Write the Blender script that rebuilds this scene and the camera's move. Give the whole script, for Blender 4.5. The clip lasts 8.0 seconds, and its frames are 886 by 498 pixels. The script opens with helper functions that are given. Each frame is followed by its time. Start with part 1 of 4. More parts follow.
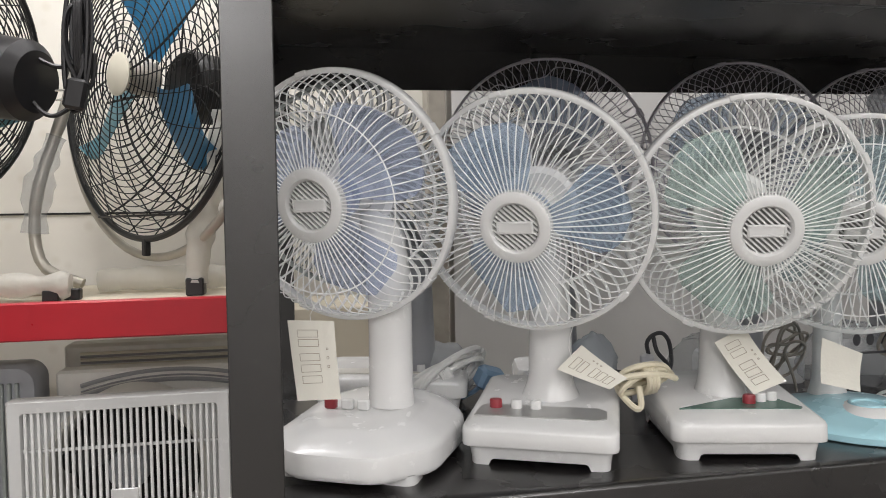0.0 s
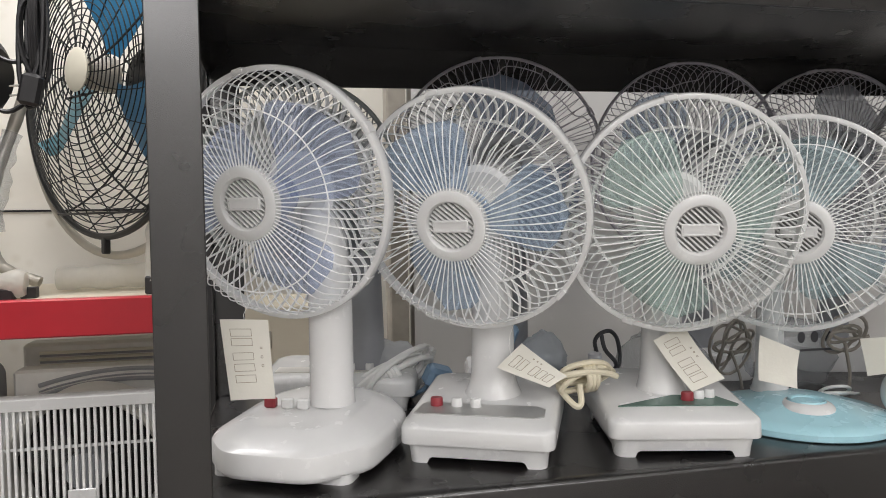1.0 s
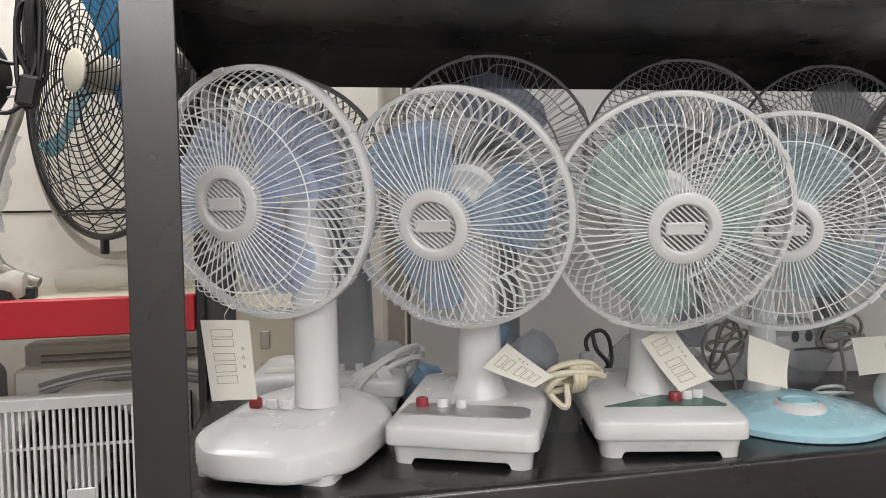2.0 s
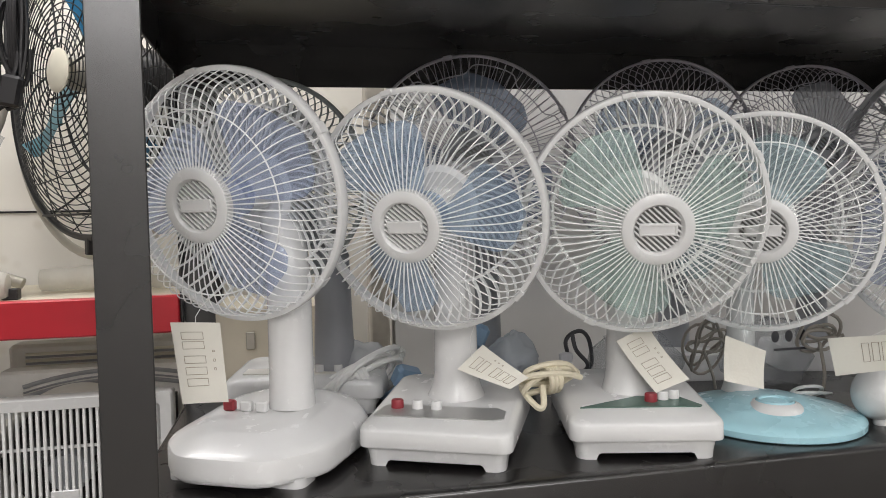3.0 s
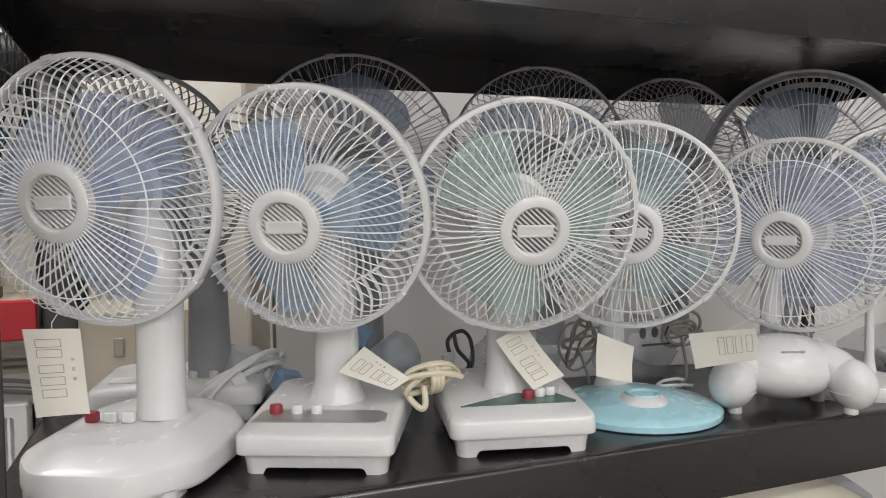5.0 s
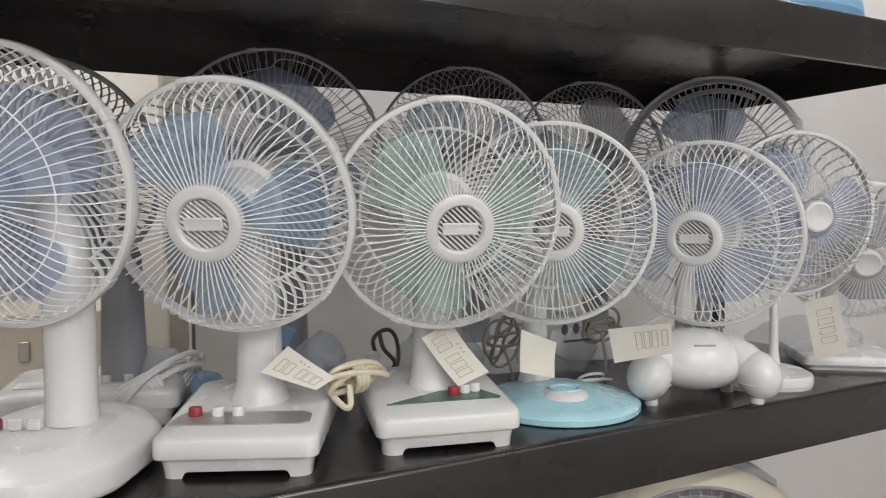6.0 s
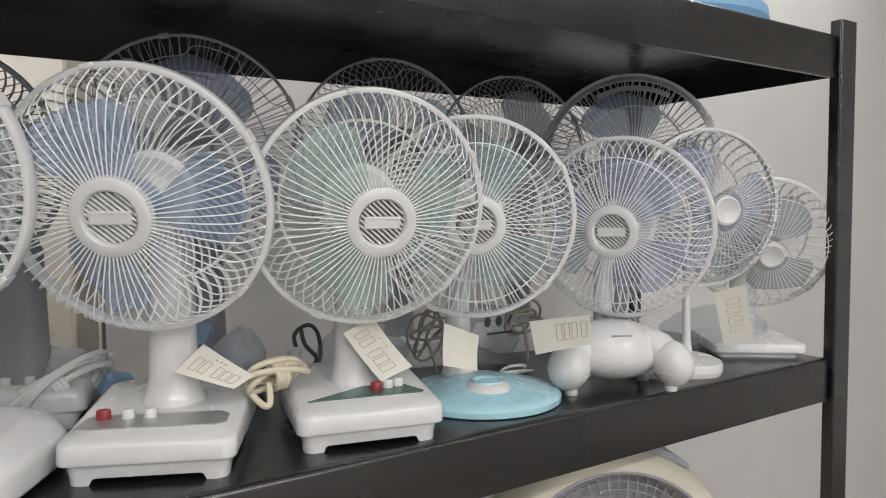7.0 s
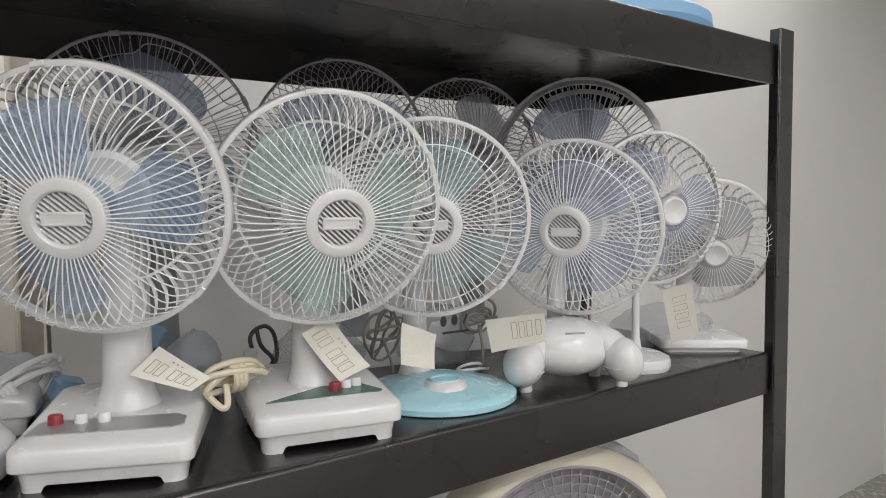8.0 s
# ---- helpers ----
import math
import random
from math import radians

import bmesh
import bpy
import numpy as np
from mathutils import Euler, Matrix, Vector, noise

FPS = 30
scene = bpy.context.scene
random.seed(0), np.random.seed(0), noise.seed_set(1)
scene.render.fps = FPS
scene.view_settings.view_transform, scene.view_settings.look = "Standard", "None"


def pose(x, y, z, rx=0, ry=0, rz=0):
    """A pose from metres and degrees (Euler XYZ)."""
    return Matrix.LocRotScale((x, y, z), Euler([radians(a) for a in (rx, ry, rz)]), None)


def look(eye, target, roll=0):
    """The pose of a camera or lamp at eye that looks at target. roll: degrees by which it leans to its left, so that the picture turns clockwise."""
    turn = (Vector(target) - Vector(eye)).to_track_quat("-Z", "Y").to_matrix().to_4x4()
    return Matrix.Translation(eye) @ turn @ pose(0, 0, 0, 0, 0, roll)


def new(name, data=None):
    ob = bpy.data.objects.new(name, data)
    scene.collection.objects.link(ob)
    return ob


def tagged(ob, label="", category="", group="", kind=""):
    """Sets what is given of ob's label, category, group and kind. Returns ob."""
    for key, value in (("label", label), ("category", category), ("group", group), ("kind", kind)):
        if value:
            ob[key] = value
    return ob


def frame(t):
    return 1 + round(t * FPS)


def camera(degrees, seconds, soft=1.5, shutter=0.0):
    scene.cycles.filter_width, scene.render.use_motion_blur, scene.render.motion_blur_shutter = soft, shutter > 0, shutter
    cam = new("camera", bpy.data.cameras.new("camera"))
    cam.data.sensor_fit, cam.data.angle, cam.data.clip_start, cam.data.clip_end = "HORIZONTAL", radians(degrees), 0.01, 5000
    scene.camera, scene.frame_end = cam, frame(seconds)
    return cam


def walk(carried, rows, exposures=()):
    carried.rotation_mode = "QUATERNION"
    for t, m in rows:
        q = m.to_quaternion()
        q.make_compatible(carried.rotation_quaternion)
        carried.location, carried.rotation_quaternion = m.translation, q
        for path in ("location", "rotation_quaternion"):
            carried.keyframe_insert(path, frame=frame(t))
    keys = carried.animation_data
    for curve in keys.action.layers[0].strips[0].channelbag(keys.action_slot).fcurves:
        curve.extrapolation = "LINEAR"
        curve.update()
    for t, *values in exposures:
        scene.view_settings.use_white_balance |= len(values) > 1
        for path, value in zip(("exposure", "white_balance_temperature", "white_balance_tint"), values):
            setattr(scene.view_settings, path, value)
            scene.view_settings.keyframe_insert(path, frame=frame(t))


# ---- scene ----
cam = camera(64.2, 8.0, soft=0.9, shutter=0.3)
PATH = [
    (0, (0.334, -0.745, 1.298), (0.699, 1.221, 1.225), -1.0),
    (0.5, (0.363, -0.75, 1.298), (0.748, 1.211, 1.226), -0.8),
    (1, (0.387, -0.755, 1.298), (0.802, 1.2, 1.218), -0.9),
    (2.5, (0.432, -0.757, 1.299), (0.815, 1.204, 1.216), -1.2),
    (3, (0.445, -0.758, 1.3), (0.849, 1.199, 1.215), -1.2),
    (3.5, (0.448, -0.757, 1.298), (0.907, 1.188, 1.218), -1.1),
    (4, (0.452, -0.755, 1.299), (1.008, 1.164, 1.211), -1.0),
    (4.5, (0.451, -0.756, 1.3), (1.084, 1.139, 1.209), -0.9),
    (6, (0.451, -0.756, 1.296), (1.356, 1.025, 1.208), -0.5),
    (6.5, (0.457, -0.75, 1.296), (1.462, 0.975, 1.191), -0.5),
    (7, (0.458, -0.752, 1.297), (1.545, 0.923, 1.187), -0.4),
    (7.5, (0.45, -0.758, 1.298), (1.607, 0.869, 1.189), -0.2),
    (8, (0.444, -0.757, 1.298), (1.644, 0.839, 1.187), -0.4),
]
walk(cam, [(t, look(eye, target, roll)) for t, eye, target, roll in PATH])

# ---- light ----
world = bpy.data.worlds.new("world")
scene.world = world
world.use_nodes = True
world.node_tree.nodes["Background"].inputs[0].default_value = (0.8, 0.85, 0.9, 1)
world.node_tree.nodes["Background"].inputs[1].default_value = 0.02
scene.view_settings.exposure = -0.12


def area_lamp(name, m, sx, sy, watts, colour):
    lamp = bpy.data.lights.new(name, "AREA")
    lamp.shape, lamp.size, lamp.size_y, lamp.energy, lamp.color = "RECTANGLE", sx, sy, watts, colour
    ob = new(name, lamp)
    ob.matrix_world = m
    return ob


WARM = (1.0, 0.978, 0.982)
# Unseen lamps, added and placed to brighten the fans, racks and walls.
LAMPS = [(-0.6, -1.2, 9), (0.9, -1.2, 9), (2.4, -1.2, 8), (-0.55, 0.85, 28), (0.02, 1.45, 11), (0.9, 0.72, 8), (2.9, 0.55, 14), (-0.6, -3.0, 38), (1.5, -3.0, 36), (-0.4, -4.3, 34), (1.4, -4.3, 30)]
for lx, ly, lw in LAMPS:
    area_lamp("added_tube_glow", pose(lx, ly, 2.868 if ly > -2 else 2.768), 1.15, 0.1, lw, WARM)
    # Upward fill added to brighten the ceiling that the upper beam reflects.
    if ly < -2:
        area_lamp("added_ceiling_fill", pose(lx, ly, 2.81, 180, 0, 0), 1.15, 0.1, lw * 0.28, WARM)


# ---- materials ----
def mat(name, colour, rough=0.5, metal=0.0, vary=0.08, scale=30.0, bump=0.0, bump_scale=200.0, coat=0.0, spec=0.5, sss=0.0):
    m = bpy.data.materials.new(name)
    m.use_nodes = True
    nt = m.node_tree
    b = nt.nodes["Principled BSDF"]
    b.inputs["Roughness"].default_value, b.inputs["Metallic"].default_value = rough, metal
    b.inputs["Coat Weight"].default_value, b.inputs["Specular IOR Level"].default_value = coat, spec
    b.inputs["Subsurface Weight"].default_value = sss
    if sss:
        b.inputs["Subsurface Scale"].default_value = 0.004
    co = nt.nodes.new("ShaderNodeTexCoord")
    n1, n2 = nt.nodes.new("ShaderNodeTexNoise"), nt.nodes.new("ShaderNodeTexNoise")
    n1.inputs["Scale"].default_value, n1.inputs["Detail"].default_value = scale, 5
    n2.inputs["Scale"].default_value, n2.inputs["Detail"].default_value = scale * 0.12, 3
    nt.links.new(co.outputs["Object"], n1.inputs["Vector"])
    nt.links.new(co.outputs["Object"], n2.inputs["Vector"])
    add = nt.nodes.new("ShaderNodeMath")
    add.operation = "ADD"
    nt.links.new(n1.outputs["Fac"], add.inputs[0])
    nt.links.new(n2.outputs["Fac"], add.inputs[1])
    ramp = nt.nodes.new("ShaderNodeMapRange")
    ramp.inputs["From Min"].default_value, ramp.inputs["From Max"].default_value = 0.6, 1.4
    ramp.inputs["To Min"].default_value, ramp.inputs["To Max"].default_value = 1 - vary, 1 + vary
    nt.links.new(add.outputs[0], ramp.inputs["Value"])
    mul = nt.nodes.new("ShaderNodeVectorMath")
    mul.operation = "SCALE"
    mul.inputs[0].default_value = colour
    nt.links.new(ramp.outputs[0], mul.inputs["Scale"])
    nt.links.new(mul.outputs[0], b.inputs["Base Color"])
    rr_ = nt.nodes.new("ShaderNodeMapRange")
    rr_.inputs["To Min"].default_value, rr_.inputs["To Max"].default_value = max(rough - 0.08, 0.02), min(rough + 0.1, 1)
    nt.links.new(n1.outputs["Fac"], rr_.inputs["Value"])
    nt.links.new(rr_.outputs[0], b.inputs["Roughness"])
    if bump:
        nb = nt.nodes.new("ShaderNodeTexNoise")
        nb.inputs["Scale"].default_value, nb.inputs["Detail"].default_value = bump_scale, 4
        nt.links.new(co.outputs["Object"], nb.inputs["Vector"])
        bp = nt.nodes.new("ShaderNodeBump")
        bp.inputs["Strength"].default_value, bp.inputs["Distance"].default_value = bump, 0.002
        nt.links.new(nb.outputs["Fac"], bp.inputs["Height"])
        nt.links.new(bp.outputs[0], b.inputs["Normal"])
    return m


def clear(name, colour, alpha=0.5, rough=0.25, crinkle=0.0):
    """Thin tinted plastic: part see-through, part milky."""
    m = bpy.data.materials.new(name)
    m.use_nodes = True
    nt = m.node_tree
    b = nt.nodes["Principled BSDF"]
    b.inputs["Base Color"].default_value, b.inputs["Roughness"].default_value = (*colour, 1), rough
    tr, tl = nt.nodes.new("ShaderNodeBsdfTransparent"), nt.nodes.new("ShaderNodeBsdfTranslucent")
    tr.inputs[0].default_value = tuple(0.55 + 0.45 * c for c in colour) + (1,)
    tl.inputs[0].default_value = (*colour, 1)
    m1, m2 = nt.nodes.new("ShaderNodeMixShader"), nt.nodes.new("ShaderNodeMixShader")
    m1.inputs[0].default_value, m2.inputs[0].default_value = 0.4, alpha
    nt.links.new(b.outputs[0], m1.inputs[1])
    nt.links.new(tl.outputs[0], m1.inputs[2])
    nt.links.new(tr.outputs[0], m2.inputs[1])
    nt.links.new(m1.outputs[0], m2.inputs[2])
    nt.links.new(m2.outputs[0], nt.nodes["Material Output"].inputs[0])
    if crinkle:
        co, nb, bp = nt.nodes.new("ShaderNodeTexCoord"), nt.nodes.new("ShaderNodeTexNoise"), nt.nodes.new("ShaderNodeBump")
        nb.inputs["Scale"].default_value, nb.inputs["Detail"].default_value = 28, 4
        nt.links.new(co.outputs["Object"], nb.inputs["Vector"])
        bp.inputs["Strength"].default_value, bp.inputs["Distance"].default_value = crinkle, 0.01
        nt.links.new(nb.outputs["Fac"], bp.inputs["Height"])
        nt.links.new(bp.outputs[0], b.inputs["Normal"])
    return m


WHITE = mat("white_plastic", (0.71, 0.71, 0.705), 0.24, vary=0.03, coat=0.25)
WIRE = mat("white_grille_plastic", (0.87, 0.87, 0.86), 0.3, vary=0.05)
DIMWIRE = mat("greyish_white_wire", (0.72, 0.72, 0.71), 0.4, vary=0.05)
CREAM = mat("cream_plastic", (0.72, 0.68, 0.56), 0.35, vary=0.04)
# Plastic darkened to grey: the shade of recesses and gaps is painted in.
GAPSHADE = mat("painted_recess_shade", (0.30, 0.30, 0.30), 0.5)
DARKGREY = mat("dark_grey_wire", (0.46, 0.44, 0.48), 0.4, vary=0.1)
MIDGREY = mat("grey_plastic", (0.33, 0.34, 0.36), 0.4, vary=0.05)
PALEGREY = mat("pale_grey_plastic", (0.70, 0.70, 0.72), 0.4, vary=0.05)
GREENGREY = mat("green_grey_plastic", (0.34, 0.37, 0.36), 0.4, vary=0.05)
BLACKWIRE = mat("black_wire", (0.012, 0.012, 0.013), 0.4)
BLACKPL = mat("black_plastic", (0.012, 0.011, 0.012), 0.4)
SHELF = mat("black_painted_steel", (0.0110, 0.0096, 0.0094), 0.26, vary=0.12, scale=5, spec=0.9)
PALEBLUE = mat("pale_blue_plastic", (0.42, 0.70, 0.78), 0.25, vary=0.03, coat=0.3)
RED = mat("red_button_plastic", (0.27, 0.03, 0.04), 0.35)
REDPAINT = mat("red_painted_steel", (0.47, 0.014, 0.026), 0.3, vary=0.08, scale=20)
FOIL = mat("silver_foil", (0.85, 0.85, 0.83), 0.12, metal=1.0, vary=0.03)
SILVER = mat("brushed_silver_panel", (0.50, 0.50, 0.49), 0.38, metal=0.7, vary=0.05, scale=90)
GREENPANEL = mat("dark_green_glossy_panel", (0.10, 0.17, 0.14), 0.12, metal=0.3, vary=0.15)
PAPER = mat("cream_paper", (0.70, 0.68, 0.61), 0.85, vary=0.04, bump=0.15)
INK = mat("grey_ink", (0.33, 0.29, 0.23), 0.8)
CORDW = mat("white_cord", (0.80, 0.80, 0.78), 0.45)
CORDC = mat("cream_cord", (0.70, 0.64, 0.49), 0.5)
CORDD = mat("dark_cord", (0.06, 0.06, 0.065), 0.5)
CORDG = mat("olive_grey_cord", (0.34, 0.31, 0.27), 0.5)
BLUEPLUG = mat("blue_rubber", (0.20, 0.31, 0.44), 0.4)
WALLW = mat("white_wall_paint", (0.68, 0.67, 0.65), 0.7, vary=0.03, scale=6, bump=0.1, bump_scale=60)
BOARD = mat("cream_board", (0.66, 0.60, 0.48), 0.6, vary=0.06, scale=9)
STRIP = mat("weathered_wood_strip", (0.36, 0.33, 0.28), 0.7, vary=0.3, scale=25)
TILE = mat("floor_tile", (0.28, 0.265, 0.24), 0.25, vary=0.05)
CEIL = mat("ceiling_paint", (0.8, 0.8, 0.78), 0.8, vary=0.02)
STEEL = mat("grey_painted_tube", (0.47, 0.44, 0.38), 0.35, metal=0.4)
BLUEBLADE = mat("blue_fan_blade", (0.03, 0.17, 0.32), 0.35, vary=0.12)
# Same blue blade, paler: the light falling on it is painted into the colour.
LITBLADE = mat("lit_blue_fan_blade", (0.10, 0.25, 0.30), 0.4, vary=0.12)
BEIGEGREY = mat("beige_grey_plastic", (0.70, 0.68, 0.63), 0.45)
BLUEBAG = clear("blue_plastic_film", (0.42, 0.68, 0.90), 0.9, 0.3, 0.3)
BAG = clear("clear_plastic_bag", (0.80, 0.82, 0.84), 0.22, 0.18, 0.9)
FOAM = clear("milky_plastic_wrap", (0.82, 0.80, 0.74), 0.7, 0.3, 0.8)
B_BLUE = clear("blue_clear_blade", (0.72, 0.79, 0.95), 0.24, 0.2)
B_SKY = clear("sky_blue_clear_blade", (0.64, 0.76, 0.90), 0.27, 0.2)
B_GREEN = clear("green_clear_blade", (0.70, 0.83, 0.79), 0.27, 0.2)
B_AQUA = clear("aqua_clear_blade", (0.70, 0.83, 0.86), 0.25, 0.2)
B_LILAC = clear("lilac_clear_blade", (0.72, 0.77, 0.90), 0.26, 0.2)
B_GREY = clear("grey_clear_blade", (0.62, 0.64, 0.67), 0.45, 0.3)
B_DKBLUE = clear("slate_blue_clear_blade", (0.45, 0.53, 0.66), 0.42, 0.3)


def wallpaper():
    """Pale wallpaper with loose rows of beige blots."""
    m = mat("dotted_wallpaper", (0.80, 0.765, 0.69), 0.7, vary=0.04, scale=8)
    nt = m.node_tree
    b = nt.nodes["Principled BSDF"]
    co, vo = nt.nodes.new("ShaderNodeTexCoord"), nt.nodes.new("ShaderNodeTexVoronoi")
    vo.inputs["Scale"].default_value, vo.inputs["Randomness"].default_value = 13, 0.6
    nt.links.new(co.outputs["Object"], vo.inputs["Vector"])
    step = nt.nodes.new("ShaderNodeMapRange")
    step.inputs["From Min"].default_value, step.inputs["From Max"].default_value = 0.12, 0.3
    step.inputs["To Min"].default_value, step.inputs["To Max"].default_value = 0.22, 0.0
    nt.links.new(vo.outputs["Distance"], step.inputs["Value"])
    mix = nt.nodes.new("ShaderNodeMix")
    mix.data_type = "RGBA"
    old = b.inputs["Base Color"].links[0].from_socket
    nt.links.new(step.outputs[0], mix.inputs["Factor"])
    nt.links.new(old, mix.inputs["A"])
    mix.inputs["B"].default_value = (0.55, 0.48, 0.36, 1)
    nt.links.new(mix.outputs["Result"], b.inputs["Base Color"])
    return m


PAPERWALL = wallpaper()


# ---- mesh helpers ----
class Geo:
    """A growing list of vertices and faces."""

    def __init__(self):
        self.v, self.f = [], []

    def add(self, verts, faces, m=None):
        k = len(self.v)
        self.v += [tuple(m @ Vector(p)) for p in verts] if m else [tuple(p) for p in verts]
        self.f += [tuple(k + i for i in fc) for fc in faces]
        return self

    def tube(self, pts, r, sides=5, closed=False, m=None):
        pts = [Vector(p) for p in pts]
        n, verts, up = len(pts), [], None
        for i, p in enumerate(pts):
            a = pts[i - 1] if (i or closed) else p
            c = pts[(i + 1) % n] if (i < n - 1 or closed) else p
            d = (c - a).normalized()
            if up is None:
                up = d.orthogonal().normalized()
            up = (up - d * up.dot(d)).normalized()
            side = d.cross(up)
            rad = r[i] if isinstance(r, (list, tuple)) else r
            verts += [p + (up * math.cos(2 * math.pi * s / sides) + side * math.sin(2 * math.pi * s / sides)) * rad for s in range(sides)]
        faces = []
        for i in range(n if closed else n - 1):
            j = (i + 1) % n
            for s in range(sides):
                q = (s + 1) % sides
                faces.append((i * sides + s, i * sides + q, j * sides + q, j * sides + s))
        if not closed:
            faces += [tuple(reversed(range(sides))), tuple(range((n - 1) * sides, n * sides))]
        return self.add(verts, faces, m)

    def lathe(self, prof, segs=40, m=None, ring=False):
        """Turns a profile of (r, z) about z; ring: the profile closes on itself."""
        k, verts, faces = len(prof), [], []
        for s in range(segs):
            a = 2 * math.pi * s / segs
            verts += [(r * math.cos(a), r * math.sin(a), z) for r, z in prof]
        for s in range(segs):
            t = (s + 1) % segs
            for i in range(k if ring else k - 1):
                j = (i + 1) % k
                faces.append((s * k + i, t * k + i, t * k + j, s * k + j))
        if not ring:
            if prof[0][0] > 1e-6:
                faces.append(tuple(s * k for s in reversed(range(segs))))
            if prof[-1][0] > 1e-6:
                faces.append(tuple(s * k + k - 1 for s in range(segs)))
        return self.add(verts, faces, m)

    def loft(self, rings, m=None, caps=True):
        n, verts, faces = len(rings[0]), [p for ring in rings for p in ring], []
        for i in range(len(rings) - 1):
            for s in range(n):
                t = (s + 1) % n
                faces.append((i * n + s, i * n + t, (i + 1) * n + t, (i + 1) * n + s))
        if caps:
            faces += [tuple(reversed(range(n))), tuple(range((len(rings) - 1) * n, len(rings) * n))]
        return self.add(verts, faces, m)

    def box(self, x0, x1, y0, y1, z0, z1, b=0.0, m=None):
        """A box with chamfered long edges and ends."""
        if b <= 0:
            v = [(x, y, z) for z in (z0, z1) for x, y in ((x0, y0), (x1, y0), (x1, y1), (x0, y1))]
            return self.add(v, [(3, 2, 1, 0), (4, 5, 6, 7), (0, 1, 5, 4), (1, 2, 6, 5), (2, 3, 7, 6), (3, 0, 4, 7)], m)

        def ring(e, c, z):
            xa, xb, ya, yb = x0 + e, x1 - e, y0 + e, y1 - e
            return [(xa + c, ya, z), (xb - c, ya, z), (xb, ya + c, z), (xb, yb - c, z), (xb - c, yb, z), (xa + c, yb, z), (xa, yb - c, z), (xa, ya + c, z)]

        return self.loft([ring(b, b * 0.5, z0), ring(0, b, z0 + b), ring(0, b, z1 - b), ring(b, b * 0.5, z1)], m)

    def sheet(self, rows, thick, m=None):
        """A closed slab over a grid of points."""
        a, b = len(rows), len(rows[0])
        top = [Vector(p) for r in rows for p in r]
        nrm = []
        for i in range(a):
            for j in range(b):
                du = Vector(rows[min(i + 1, a - 1)][j]) - Vector(rows[max(i - 1, 0)][j])
                dv = Vector(rows[i][min(j + 1, b - 1)]) - Vector(rows[i][max(j - 1, 0)])
                nn = du.cross(dv)
                nrm.append(nn.normalized() if nn.length > 1e-12 else Vector((0, 0, 1)))
        bot = [p - q * thick for p, q in zip(top, nrm)]
        n, faces = a * b, []
        for i in range(a - 1):
            for j in range(b - 1):
                q = (i * b + j, (i + 1) * b + j, (i + 1) * b + j + 1, i * b + j + 1)
                faces += [q, tuple(n + k for k in reversed(q))]
        edge = [j for j in range(b)] + [i * b + b - 1 for i in range(1, a)] + [(a - 1) * b + j for j in range(b - 2, -1, -1)] + [i * b for i in range(a - 2, 0, -1)]
        for k, e in enumerate(edge):
            g = edge[(k + 1) % len(edge)]
            faces.append((e, g, n + g, n + e))
        return self.add(top + bot, faces, m)

    def mesh(self, name, material, smooth=40):
        me = bpy.data.meshes.new(name)
        me.from_pydata(self.v, [], self.f)
        bm = bmesh.new()
        bm.from_mesh(me)
        bmesh.ops.recalc_face_normals(bm, faces=bm.faces)
        bm.to_mesh(me)
        bm.free()
        me.materials.append(material)
        if smooth:
            me.shade_smooth()
            me.set_sharp_from_angle(angle=radians(smooth))
        return me


def part(name, geo, material, parent=None, label="", m=None, smooth=40):
    """One mesh object under a thing or under a part."""
    ob = new(name, geo.mesh(name, material, smooth))
    if parent is not None:
        ob.parent = parent
    if m is not None:
        ob.matrix_basis = m
    return tagged(ob, label) if label else ob


def thing(name, m, label, category, group="", kind=""):
    ob = new(name)
    ob.empty_display_size = 0.05
    ob.matrix_basis = m
    return tagged(ob, label, category, group, kind)


def solid(name, geo, material, label, category, kind="", m=None, smooth=40, group=""):
    return tagged(part(name, geo, material, m=m, smooth=smooth), label, category, group, kind)


def curve(pts, n=6):
    """A smooth path through the points given."""
    p = [Vector(q) for q in pts]
    p = [2 * p[0] - p[1]] + p + [2 * p[-1] - p[-2]]
    out = []
    for i in range(1, len(p) - 2):
        a, b, c, d = p[i - 1 : i + 3]
        for k in range(n):
            t = k / n
            out.append(0.5 * (2 * b + (c - a) * t + (2 * a - 5 * b + 4 * c - d) * t * t + (3 * b - a - 3 * c + d) * t ** 3))
    return out + [p[-2]]


def rrect(w, d, r, z, n=6, tilt=0.0, dx=0.0, dy=0.0, front=1.0):
    """A rounded rectangle ring; front: how wide the front is against the back."""
    pts = []
    for cx, cy, a0 in ((1, -1, -90), (1, 1, 0), (-1, 1, 90), (-1, -1, 180)):
        for k in range(n):
            a = radians(a0 + 90 * k / (n - 1))
            x, y = cx * (w / 2 - r) + r * math.cos(a), cy * (d / 2 - r) + r * math.sin(a)
            s = front + (1 - front) * (y / d + 0.5)
            pts.append((x * s + dx, y + dy, z + tilt * y))
    return pts


# ---- large structure ----
g = Geo().box(-4, 5, -5, 4, -0.35, -0.25)
solid("floor", g, TILE, "pale polished tile shop floor", "floor", "structure", smooth=0)
g = Geo().box(-4, 5, -5, 4, 2.9, 3.0)
solid("ceiling", g, CEIL, "plain white painted ceiling", "ceiling", "structure", smooth=0)
g = Geo().box(0.672, 4.9, 0.93, 1.0, -0.25, 2.9)
solid("wall_back", g, WALLW, "white painted partition wall behind the rack", "wall", "structure", smooth=0)
g = Geo().box(-3.9, 4.9, 2.0, 2.1, -0.25, 2.9)
solid("wall_far", g, PAPERWALL, "pale wall with loose beige blots", "wall", "structure", smooth=0)
